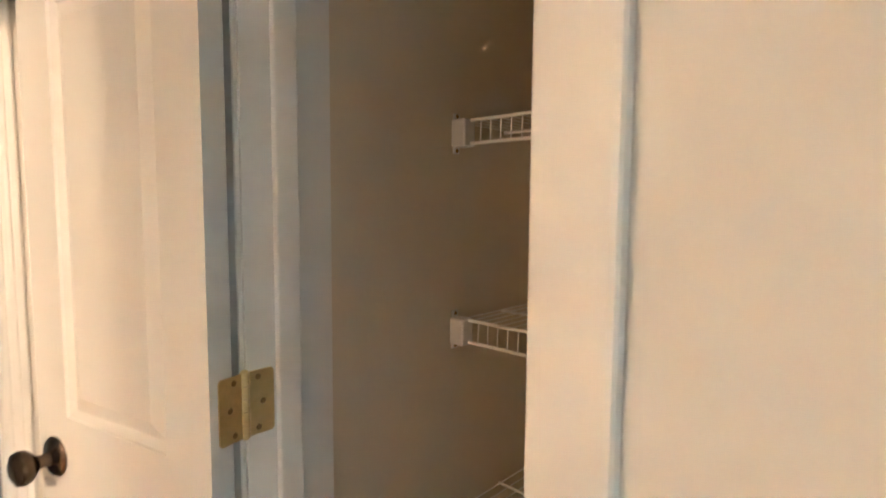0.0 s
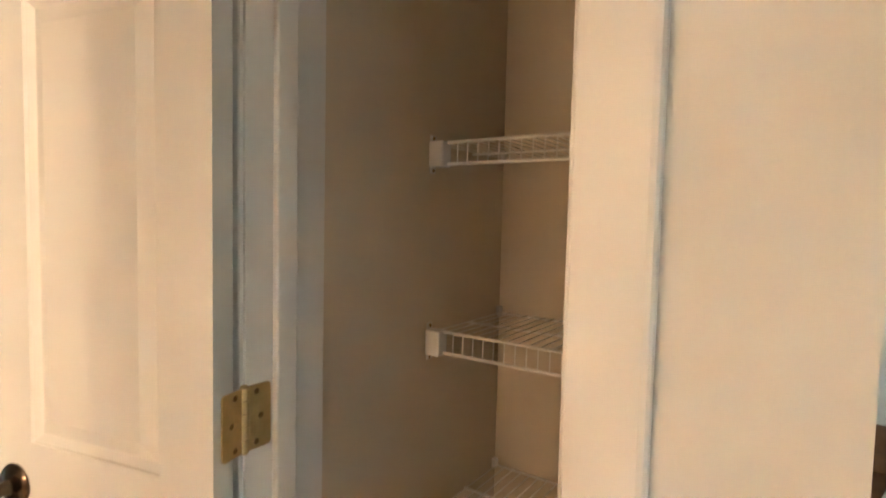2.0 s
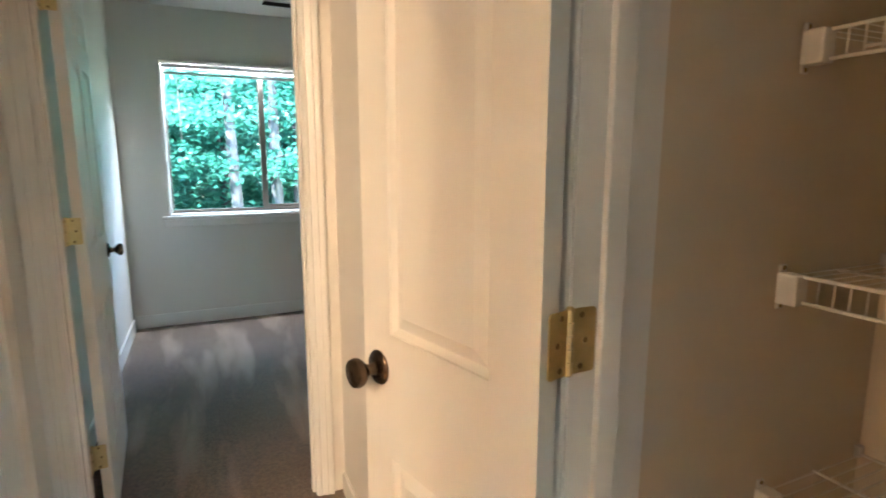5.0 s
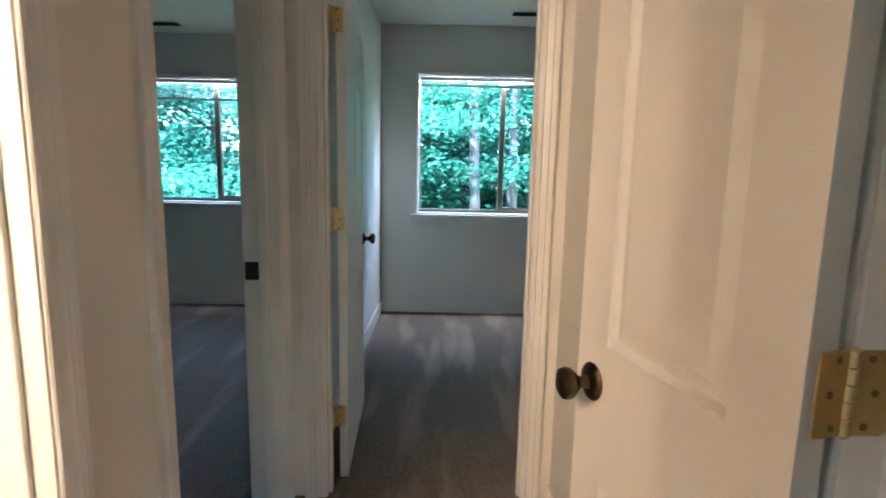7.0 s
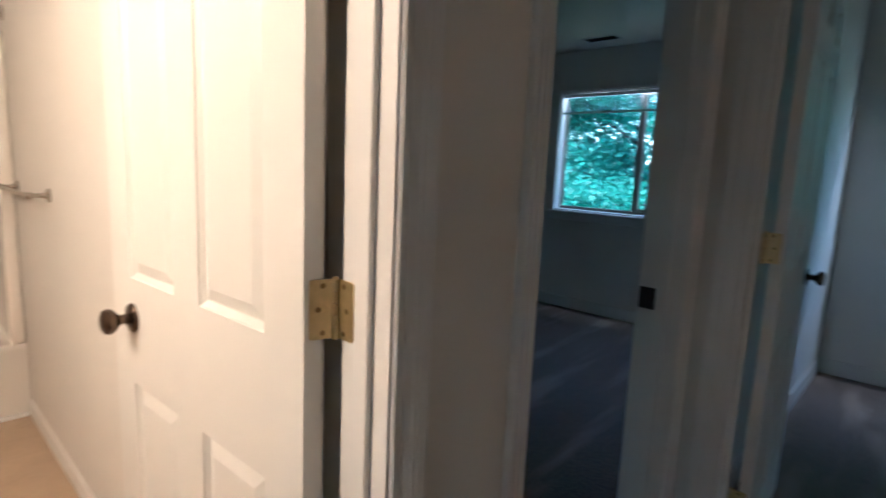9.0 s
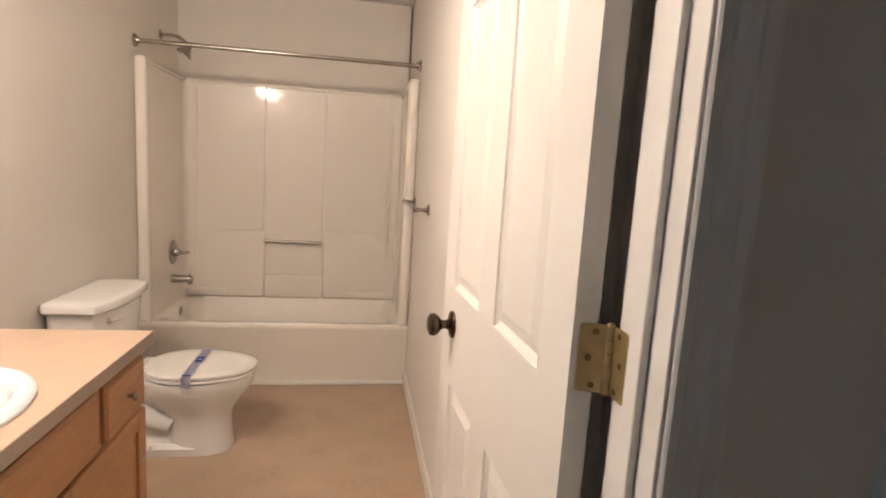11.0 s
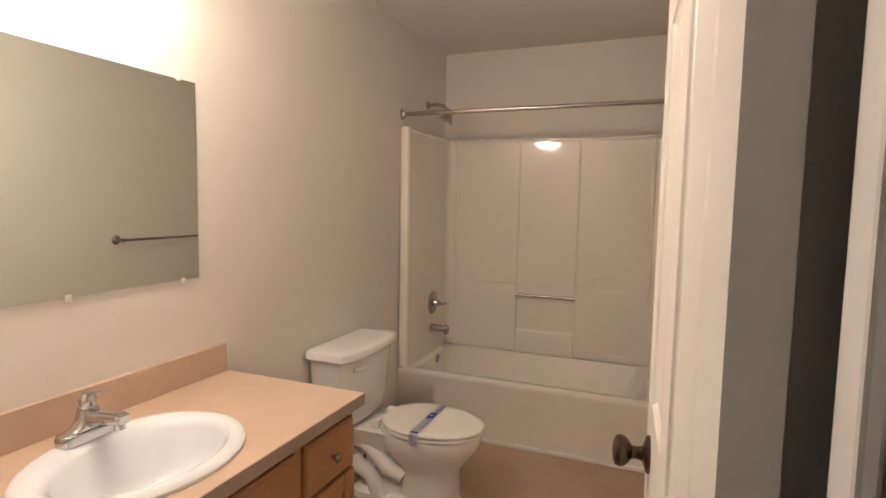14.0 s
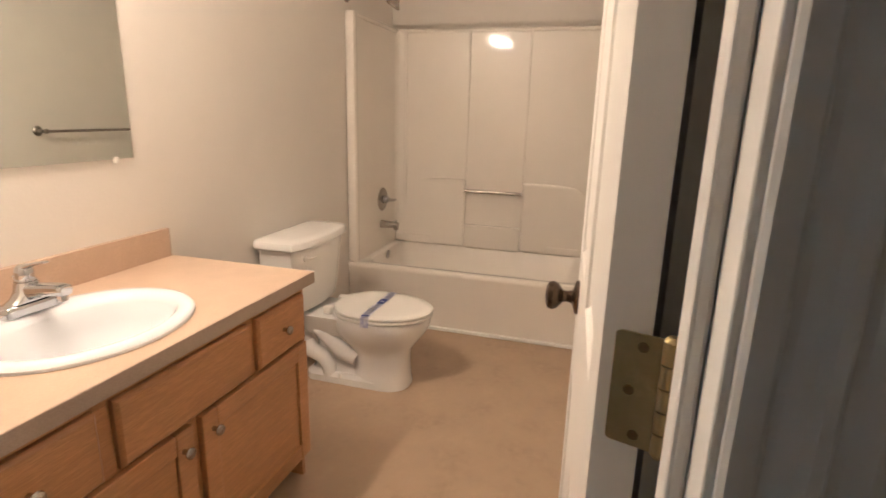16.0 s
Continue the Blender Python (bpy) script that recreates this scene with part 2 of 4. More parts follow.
wall_x("wall_hall_west", T_IN, T_OUT, -2.72, 0.112, [(BATH[0] - JT, BATH[1] + JT, 0, DH + JT)], "off-white painted hall wall with the bathroom doorway")
wall_x("wall_hall_west_bedroom", T_IN2, T_OUT, 0.112, 1.345, [(ROOM2[0] - JT, ROOM2[1] + JT, 0, DH + JT)], "off-white painted hall wall with a bedroom doorway")
wall_y("wall_hall_north", 1.232, 1.345, T_OUT, 3.80, [(ROOM1[0] - JT, ROOM1[1] + JT, 0, DH + JT)], "off-white painted end wall of the hall with a bedroom doorway")
wall_x("wall_hall_east", XR, XR2, -0.898, -0.130, [(CLOSET[0] - JT, CLOSET[1] + JT, 0, DH + JT)], "off-white painted hall wall with the linen closet doorway")
wall_x("wall_hall_east_end", XN, XR2, -0.130, 1.232, [], "off-white painted hall wall beyond the linen closet")
wall_y("wall_stairs", -0.898, -0.80, XR2, 4.60, [(2.7, 4.2, 0.6, 2.0)], "off-white painted wall beside the stairs with an added window opening")
wall_y("wall_hall_south", -2.83, -2.72, T_IN, 4.60, [SOUTH], "off-white painted wall closing the hall")
wall_x("wall_stairs_east", 4.60, 4.71, -2.83, -0.80, [], "off-white painted wall at the far side of the stairs")
wall_y("wall_closet_north", -0.226, -0.10, XR2, 2.53, [], "side wall inside the linen closet, tinted for warm bounced light", paint=CLOSET_BOUNCE)
wall_x("wall_closet_east", 2.378, 2.49, -0.80, -0.226, [], "back wall inside the linen closet, tinted for warm bounced light", paint=CLOSET_BOUNCE)
wall_y("wall_bath_north", BN, 0.112, -2.86, 0.44, [], "off-white painted bathroom wall with a towel bar")
# added filler, set back so that the gap at the hinges falls into shade
wall_y("wall_bath_door_recess", 0.055, 0.112, 0.44, T_IN, [], "off-white filler wall set back to darken the bathroom door's hinge gap")
wall_y("wall_bath_south", -1.636, -1.524, -2.86, T_IN, [], "off-white painted bathroom wall behind the vanity")
wall_x("wall_bath_west", -2.86, -2.75, -1.524, 0.0, [], "off-white painted bathroom wall above the tub")
wall_y("wall_bedroom_north", BR1Y, BR1Y + 0.16, 0.585, 3.80, [W1], "off-white bedroom wall with a wide window", 2.52)
wall_x("wall_between_bedrooms", 0.585, 0.662, 1.345, BR1Y, [], "off-white wall between two bedrooms", 2.52)
wall_x("wall_bedroom_east", 3.80, 3.91, 1.232, 4.30, [], "off-white bedroom wall", 2.52)
wall_y("wall_second_bedroom_north", BR2Y, BR2Y + 0.16, -3.2, 0.585, [W2], "off-white wall of the darker bedroom with a window")
wall_x("wall_second_bedroom_west", -3.31, -3.2, 0.0, 4.32, [], "off-white wall of the darker bedroom")
wall_y("wall_second_bedroom_south", 0.0, 0.112, -3.2, -2.86, [], "off-white wall of the darker bedroom")

structure("ceiling_bathroom", box(-2.86, T_IN, -1.64, 0.105, H, H + 0.1), CEIL, "off-white textured bathroom ceiling", "ceiling")
structure("ceiling_hall", box(T_IN, 4.71, -2.83, 1.345, H, H + 0.1), CEIL, "off-white textured hall ceiling", "ceiling")
structure("ceiling_bedroom", box(0.585, 3.91, 1.345, 4.20, 2.52, 2.62), CEIL, "off-white textured bedroom ceiling", "ceiling")
structure("ceiling_second_bedroom", box(-3.31, T_IN, 0.112, 4.32, H + 0.003, H + 0.1), CEIL, "off-white ceiling of the darker bedroom", "ceiling")

structure("floor_bathroom", box(-2.86, T_OUT - 0.04, -1.64, 0.056, -0.1, 0.0), VINYL, "tan mottled sheet vinyl bathroom floor", "floor")
bm = box(T_OUT - 0.04, 2.20, -2.83, 1.29, -0.1, 0.004)
structure("floor_hall", bm, CARPET, "dark grey-brown hall carpet", "carpet")
structure("floor_bedroom", box(0.585, 3.91, 1.29, 4.20, -0.1, 0.004), CARPET, "dark grey-brown carpet with vacuum tracks", "carpet")
structure("floor_second_bedroom", box(-3.31, T_OUT - 0.04, 0.056, 4.32, -0.1, 0.003), CARPET, "dark grey-brown carpet of the darker bedroom", "carpet")
structure("floor_closet", box(2.20, 2.53, -0.80, -0.10, -0.1, 0.004), CARPET, "dark carpet inside the linen closet", "carpet")

# lower part of the stairwell
LOW = -1.8
for nm, b in (("wall_stairs_lower", (2.20, 4.60, -0.898, -0.80)), ("wall_stairs_lower_south", (2.20, 4.60, -2.83, -2.72)), ("wall_stairs_lower_east", (4.60, 4.71, -2.83, -0.80))):
    structure(nm, box(*b, LOW, 0.0), WALL, "off-white painted wall of the lower stairwell", "wall")
structure("floor_stairs_lower", box(2.10, 4.71, -2.83, -0.80, LOW - 0.1, LOW), CARPET, "dark carpet at the foot of the stairs", "carpet")

# stairs going down past the closet
stairs = thing("stairs", "carpeted flight of stairs going down", "stairs", kind="structure")
for k in range(9):
    part("step", box(2.20 + 0.262 * k, 2.20 + 0.262 * (k + 1) + 0.02, -2.719, -0.899, -1.8, -0.18 * (k + 1), 0.01, 1), CARPET, stairs)


# ---- trim ----
def casing_profile(w, plain=False):
    """Offsets across the casing from the opening outward, and its thickness there."""
    if plain:
        return [(0, 0), (0, 0.007), (0.002, 0.009), (0.3 * w, 0.0105), (0.6 * w, 0.0125), (0.9 * w, 0.0140), (0.97 * w, 0.0130), (w, 0.010), (w, 0)]
    return [(0, 0), (0, 0.006), (0.003, 0.009), (0.014, 0.0095), (0.017, 0.0065), (0.021, 0.0085), (0.45 * w, 0.0115), (0.52 * w, 0.0145), (0.60 * w, 0.0155), (0.64 * w, 0.0125), (0.70 * w, 0.0150), (0.86 * w, 0.0175), (0.96 * w, 0.0165), (w, 0.012), (w, 0)]


def casing(name, axis, plane, out, a, b, top, wa=0.064, wb=0.064, parent=None, plain=False):
    """Trim round an opening from a to b: on a wall across x (axis x) or y, on the side that out points to."""
    bm = bmesh.new()
    ra = 0.005

    def at(u, d, z):
        return (plane + out * d, u, z) if axis == "x" else (u, plane + out * d, z)

    for edge, sign, w in ((a - ra, -1, wa), (b + ra, 1, wb)):
        prof = casing_profile(w, plain)
        lo = [bm.verts.new(at(edge + sign * o, d, 0.0)) for o, d in prof]
        hi = [bm.verts.new(at(edge + sign * o, d, top + ra + o)) for o, d in prof]
        for i in range(len(prof) - 1):
            bm.faces.new((lo[i], lo[i + 1], hi[i + 1], hi[i]))
    pa, pb = casing_profile(wa, plain), casing_profile(wb, plain)
    le = [bm.verts.new(at(a - ra - o, d, top + ra + o)) for o, d in pa]
    ri = [bm.verts.new(at(b + ra + o, d, top + ra + o)) for o, d in pb]
    for i in range(len(pa) - 1):
        bm.faces.new((le[i], le[i + 1], ri[i + 1], ri[i]))
    ob = part(name, bm, TRIM, parent)
    return ob


def frame_x(name, x0, x1, a, b, top, label, stop_at, sides=(1, 1), wa=0.064, wb=0.064, plain=False):
    """A door frame in a wall across x: jambs, head, stops and casings. stop_at: x0 and x1 of the stops."""
    t = thing(name, label, "door frame", pose(0, 0, 0), kind="structure")
    e = 0.002
    for y0, y1 in ((a - JT + e, a), (b, b + JT - e)):
        part("jamb", box(x0 - 0.002, x1 + 0.002, y0, y1, 0, top + JT - e, 0.001, 1), TRIM, t)
    part("head", box(x0 - 0.002, x1 + 0.002, a, b, top, top + JT - e), TRIM, t)
    s0, s1 = stop_at
    for y0, y1 in ((a, a + 0.011), (b - 0.011, b)):
        part("stop", box(s0, s1, y0, y1, 0, top, 0.003, 2), TRIM, t)
    part("stop", box(s0, s1, a + 0.011, b - 0.011, top - 0.011, top, 0.002, 1), TRIM, t)
    if sides[0]:
        casing("casing", "x", x0, -1, a, b, top, wa, wb, t, plain)
    if sides[1]:
        casing("casing", "x", x1, 1, a, b, top, wa, wb, t)
    return t


def frame_y(name, y0, y1, a, b, top, label, stop_at, wa=0.064, wb=0.064):
    t = thing(name, label, "door frame", pose(0, 0, 0), kind="structure")
    e = 0.002
    for x0, x1 in ((a - JT + e, a), (b, b + JT - e)):
        part("jamb", box(x0, x1, y0 - 0.002, y1 + 0.002, 0, top + JT - e, 0.001, 1), TRIM, t)
    part("head", box(a, b, y0 - 0.002, y1 + 0.002, top, top + JT - e), TRIM, t)
    s0, s1 = stop_at
    for x0, x1 in ((a, a + 0.011), (b - 0.011, b)):
        part("stop", box(x0, x1, s0, s1, 0, top, 0.003, 2), TRIM, t)
    part("stop", box(a + 0.011, b - 0.011, s0, s1, top - 0.011, top, 0.002, 1), TRIM, t)
    casing("casing", "y", y0, -1, a, b, top, wa, wb, t)
    return t


bath_frame = frame_x("door_frame_1", 0.541, T_OUT, *BATH, DH, "white painted frame of the bathroom doorway", (0.582, 0.612), (0, 1), 0.05, 0.066)
room2_frame = frame_x("door_frame_2", T_IN2, T_OUT, *ROOM2, DH, "white painted frame of the darker bedroom's doorway", (0.570, 0.604), (1, 1))
room1_frame = frame_y("door_frame_3", 1.232, 1.345, *ROOM1, DH, "white painted frame of the bedroom doorway", (1.258, 1.292), 0.085, 0.066)
closet_frame = frame_x("door_frame_4", XR, XR2, *CLOSET, DH, "white painted frame of the linen closet doorway", (1.697, 1.735), (1, 0), 0.072, 0.064, True)

# strike plates
part("strike_plate", box(0.517, 0.566, ROOM2[1] - 0.0035, ROOM2[1] + 0.001, 0.905, 0.972, 0.001, 1), DARKM, room2_frame, "dark bronze strike plate")
part("strike_plate", box(1.657, 1.690, CLOSET[0] - 0.001, CLOSET[0] + 0.0035, 0.935, 0.995, 0.001, 1), DARKM, closet_frame, "dark bronze strike plate")
part("strike_plate", box(0.531, 0.566, BATH[0] - 0.001, BATH[0] + 0.0035, 0.905, 0.972, 0.001, 1), DARKM, bath_frame, "dark bronze strike plate")


def baseboard(name, x0, x1, y0, y1, label="white painted baseboard", h=0.083):
    return structure(name, box(x0, x1, y0, y1, 0.0, h, 0.003, 2), TRIM, label, "baseboard")


baseboard("baseboard_1", -2.008, 0.435, BN - 0.013, BN - 0.001)
baseboard("baseboard_2", -2.008, -0.60, -1.523, -1.511)
baseboard("baseboard_3", 0.678, 3.79, BR1Y - 0.015, BR1Y - 0.001, "white painted bedroom baseboard", 0.108)
baseboard("baseboard_4", 0.663, 0.677, 1.35, BR1Y - 0.001, "white painted bedroom baseboard", 0.108)
baseboard("baseboard_5", -3.19, 0.57, BR2Y - 0.015, BR2Y - 0.001, "white painted baseboard of the darker bedroom", 0.108)
baseboard("baseboard_6", XN - 0.014, XN - 0.001, -0.128, 1.215, "white painted hall baseboard", 0.09)
baseboard("baseboard_7", XR - 0.014, XR - 0.001, -0.897, -0.772, "white painted hall baseboard", 0.09)
baseboard("baseboard_8", T_OUT + 0.001, T_OUT + 0.014, 0.090, 0.298, "white painted hall baseboard", 0.09)
baseboard("baseboard_9", 2.363, 2.377, -0.79, -0.23, "white painted closet baseboard", 0.09)


# ---- doors ----
def door_slab(width, height, columns, rows):
    """A moulded panel door, hinge edge at x = 0, thickness along y from 0 to 0.035. columns, rows: panel spans."""
    th = 0.035
    xs = sorted({0.0, width, *[v for c in columns for v in c]})
    zs = sorted({0.0, height, *[v for r in rows for v in r]})
    bm = bmesh.new()
    grid = {}
    for s in (0, 1):
        for i, x in enumerate(xs):
            for k, z in enumerate(zs):
                grid[s, i, k] = bm.verts.new((x, th * s, z))
    panels = []
    for s in (0, 1):
        for i in range(len(xs) - 1):
            for k in range(len(zs) - 1):
                q = [grid[s, i, k], grid[s, i + 1, k], grid[s, i + 1, k + 1], grid[s, i, k + 1]]
                f = bm.faces.new(q if s == 0 else q[::-1])
                if (xs[i], xs[i + 1]) in columns and (zs[k], zs[k + 1]) in rows:
                    panels.append(f)
    nx, nz = len(xs) - 1, len(zs) - 1
    for i in range(nx):
        bm.faces.new((grid[0, i, 0], grid[1, i, 0], grid[1, i + 1, 0], grid[0, i + 1, 0]))
        bm.faces.new((grid[0, i, nz], grid[0, i + 1, nz], grid[1, i + 1, nz], grid[1, i, nz]))
    for k in range(nz):
        bm.faces.new((grid[0, 0, k], grid[0, 0, k + 1], grid[1, 0, k + 1], grid[1, 0, k]))
        bm.faces.new((grid[0, nx, k], grid[1, nx, k], grid[1, nx, k + 1], grid[0, nx, k + 1]))
    bmesh.ops.recalc_face_normals(bm, faces=bm.faces[:])
    for inset, depth in ((0.002, -0.004), (0.010, -0.007), (0.003, 0.0), (0.024, 0.0085), (0.003, 0.0)):
        bmesh.ops.inset_individual(bm, faces=panels, thickness=inset, depth=depth, use_even_offset=True)
    return bm


def add_knob(parent, x, z, off=0.0):
    """A round door knob with its rose on each face of a slab."""
    prof = [(0, 0), (0.033, 0), (0.034, 0.003), (0.031, 0.007), (0.020, 0.010), (0.013, 0.013), (0.0105, 0.022), (0.012, 0.030), (0.020, 0.036), (0.0265, 0.043), (0.0285, 0.051), (0.026, 0.059), (0.017, 0.0635), (0, 0.065)]
    for face, turn in ((off, 90), (off + 0.035, -90)):
        part("door_knob", lathe(prof, 32), BRONZE, parent, "dark oil-rubbed bronze knob", True, pose(x, face, z, turn, 0, 0))


def rounded_leaf(w, h, th, r):
    """A hinge leaf in the plane of x and z with rounded outer corners."""
    pts = [(0, -h / 2)]
    for cx, cz, a0 in ((w - r, -h / 2 + r, -90), (w - r, h / 2 - r, 0)):
        pts += [(cx + r * math.cos(radians(a0 + 15 * k)), cz + r * math.sin(radians(a0 + 15 * k))) for k in range(7)]
    pts.append((0, h / 2))
    return loft([[(x, 0, z) for x, z in pts], [(x, th, z) for x, z in pts]], True, True)


def hinge(parent, at, leaf_dirs, h=0.091, label="brass butt hinge", w=0.040, shift=0.0):
    """A butt hinge: a knuckled pin and two leaves, turned about z by leaf_dirs degrees."""
    bm = bmesh.new()
    for k in range(5):
        z = -h / 2 + h * k / 5
        tube([(0, 0, z + 0.0006), (0, 0, z + h / 5 - 0.0006)], 0.0062, 14, bm)
    for s in (-1, 1):
        merge(bm, lathe([(0.0, s * (h / 2 + 0.004)), (0.004, s * (h / 2 + 0.003)), (0.0062, s * h / 2)], 14))
    pin = part("hinge", bm, BRASS, parent, label, True, at)
    for n, (d, side) in enumerate(leaf_dirs):
        leaf = part("leaf", rounded_leaf(w, h, 0.0022, 0.006), BRASS, pin, "", False, pose(0, 0, 0, 0, 0, d) @ pose(0.003, -0.0011 + shift * n, 0))
        for x, z in ((0.016, -0.036), (0.023, 0.0), (0.016, 0.036)):
            bm = lathe([(0, 0.0006), (0.0018, 0.0007), (0.0035, 0.0009), (0.0042, 0.0004), (0.0042, 0)], 12)
            y, rx = (0.0022, -90) if side > 0 else (0, 90)
            me = mesh_of(bm, "screw", SCREW, False)
            # screws belong to the leaf's mesh so that the tree stays two levels deep
            extra = bmesh.new()
            extra.from_mesh(leaf.data)
            other = bmesh.new()
            other.from_mesh(me)
            other.transform(pose(x, y, z, rx, 0, 0))
            for f in other.faces:
                f.material_index = 1
            merge(extra, other)
            extra.to_mesh(leaf.data)
            extra.free()
        leaf.data.materials.append(SCREW)
    return pin


ROWS6 = [(0.235, 0.775), (1.022, 1.690), (1.790, 1.915)]
HZ = (0.292, 1.115, 1.862)
GAP = 0.012

# bathroom door, open against the north wall: hinge pin on the bathroom side of the frame
bath_door = thing("door_1", "white six-panel bathroom door standing open", "door", pose(0.526, 0.012, GAP, 0, 0, 183.0), kind="structure")
DW = 0.755
cols2 = [(0.105, 0.325), (0.430, 0.650)]
part("slab", door_slab(DW, 2.022, cols2, ROWS6), DOOR, bath_door, "", False, pose(0.0125, 0.012, 0))
add_knob(bath_door, DW - 0.100, 0.943 - GAP, 0.012)
for z in HZ:
    hinge(bath_door, pose(0, 0, z - 0.024 - GAP), ((70.0, 1), (177.0, -1)), w=0.038, shift=0.003)

# bedroom door, open into the bedroom
bed_door = thing("door_2", "white six-panel bedroom door standing open", "door", pose(0.800, 1.349, GAP, 0, 0, 93.5), kind="structure")
part("slab", door_slab(0.757, 2.022, cols2, ROWS6), DOOR, bed_door, "", False, pose(0.008, -0.052, 0))
add_knob(bed_door, 0.757 - 0.058, 0.945 - GAP, -0.052)
for z in HZ:
    hinge(bed_door, pose(0, 0, z - GAP), ((-90.0, -1), (-183.5, 1)))

# linen closet door, swung wide open along the hall wall
closet_door = thing("door_3", "narrow white panel door of the linen closet, swung wide open", "door", pose(1.650, -0.228, GAP, 0, 0, 103.3), kind="structure")
part("slab", door_slab(0.457, 2.022, [(0.095, 0.362)], ROWS6), DOOR, closet_door, "", False, pose(0.003, 0.018, 0))
add_knob(closet_door, 0.457 - 0.053, 0.960 - GAP, 0.018)
for z in HZ:
    hinge(closet_door, pose(0, 0, z - 0.005 - GAP), ((92.0, 1), (-103.3, -1)))


# ---- windows ----
def window(name, x0, x1, z0, z1, y, wall, label, blind_drop, mull):
    """A sliding window in a wall across y: liner, sill, apron, frame, panes and a raised blind."""
    t = thing(name, label, "window", pose(0, 0, 0), kind="structure")
    g = 0.002
    for a, b, c, d in ((x0 + g, x0 + 0.014, z0, z1), (x1 - 0.014, x1 - g, z0, z1), (x0 + 0.014, x1 - 0.014, z1 - 0.014, z1 - g)):
        part("liner", box(a, b, y + 0.004, y + 0.10, c, d, 0.002, 1), TRIM, t)
    part("sill", box(x0 - 0.055, x1 + 0.055, y - 0.032, y - 0.001, z0 - 0.028, z0, 0.005, 2), TRIM, t)
    part("sill", box(x0 + g, x1 - g, y + 0.001, y + 0.10, z0 + 0.001, z0 + 0.014, 0.003, 1), TRIM, t)
    part("apron", box(x0 - 0.045, x1 + 0.045, y - 0.014, y - 0.001, z0 - 0.088, z0 - 0.029, 0.004, 2), TRIM, t)
    part("side_trim", box(x0 - 0.018, x0 + 0.006, y - 0.012, y - 0.001, z0 + 0.001, z1 + 0.018, 0.004, 2), TRIM, t)
    part("side_trim", box(x1 - 0.006, x1 + 0.018, y - 0.012, y - 0.001, z0 + 0.001, z1 + 0.018, 0.004, 2), TRIM, t)
    part("head_trim", box(x0 + 0.007, x1 - 0.007, y - 0.012, y - 0.001, z1 - 0.004, z1 + 0.018, 0.004, 2), TRIM, t)
    f0, f1 = y + 0.10, y + 0.145
    fw = 0.026
    a, b, c, d = x0 + g, x1 - g, z0 + 0.014, z1 - g
    for p, q, r, s in ((a, a + fw, c, d), (b - fw, b, c, d), (a + fw, b - fw, c, c + fw), (a + fw, b - fw, d - fw, d)):
        part("window_frame", box(p, q, f0, f1, r, s, 0.003, 1), ALU, t, "bronze aluminium frame")
    part("meeting_rail", box(mull - 0.024, mull + 0.024, f0 - 0.008, f1 - 0.004, c + fw, d - fw, 0.004, 1), ALU, t, "bronze aluminium meeting rail")
    for p, q, dy in ((a + fw, mull - 0.02, 0.03), (mull + 0.02, b - fw, 0.014)):
        pane = part("pane", box(p, q, f0 + dy, f0 + dy + 0.004, c + fw, d - fw), GLASS, t)
        pane.visible_shadow = False
    # sash of the sliding side
    for p, q, r, s in ((mull + 0.025, b - fw, c + fw, c + fw + 0.026), (mull + 0.025, b - fw, d - fw - 0.026, d - fw), (b - fw - 0.026, b - fw, c + fw + 0.026, d - fw - 0.026)):
        part("sash_rail", box(p, q, f0 + 0.002, f0 + 0.013, r, s, 0.003, 1), ALU, t)
    bl = thing(name.replace("window", "blind"), "white mini blind drawn up at the window head", "window blind", pose(0, 0, 0))
    part("headrail", box(x0 + 0.02, x1 - 0.02, y + 0.02, y + 0.05, z1 - 0.045, z1 - 0.016, 0.003, 1), WINW, bl)
    n = max(4, int(blind_drop / 0.012))
    bottom = z1 - 0.045 - blind_drop
    for k in range(n):
        z = z1 - 0.048 - (blind_drop - 0.006) * (k + 0.5) / n
        bm = box(x0 + 0.024, x1 - 0.024, -0.0125, 0.0125, -0.0008, 0.0008)
        part("slat", bm, WINW, bl, "", False, pose(0, y + 0.035, z, 9 if blind_drop > 0.1 else 6, 0, 0))
    part("bottom_rail", box(x0 + 0.022, x1 - 0.022, y + 0.022, y + 0.048, bottom - 0.016, bottom, 0.004, 1), WINW, bl)
    for x in (x0 + 0.15, mull - 0.1, x1 - 0.15):
        part("cord", tube([(x, y + 0.05, bottom), (x, y + 0.05, z1 - 0.045)], 0.0012, 6), WINW, bl)
    if blind_drop < 0.1:
        part("wand", tube([(x0 + 0.12, y + 0.016, z1 - 0.04), (x0 + 0.125, y + 0.012, z1 - 0.62)], 0.003, 8), WINW, bl, "thin clear blind wand")
    return t


window("window_1", *W1, BR1Y, None, "wide sliding window with a bronze frame and white sill", 0.035, 1.737)
window("window_2", *W2, BR2Y, None, "sliding window with a white blind half raised", 0.135, -0.866)

def plain_window(name, x0, x1, z0, z1, y, label):
    t = thing(name, label, "window", pose(0, 0, 0), kind="structure")
    g, f = 0.002, 0.03
    for p, q, u, v in ((x0 + g, x0 + f, z0 + g, z1 - g), (x1 - f, x1 - g, z0 + g, z1 - g), (x0 + f, x1 - f, z0 + g, z0 + f), (x0 + f, x1 - f, z1 - f, z1 - g)):
        part("window_frame", box(p, q, y - 0.02, y + 0.02, u, v, 0.003, 1), WINW, t)
    pane = part("pane", box(x0 + f, x1 - f, y - 0.002, y + 0.002, z0 + f, z1 - f), GLASS, t)
    pane.visible_shadow = False


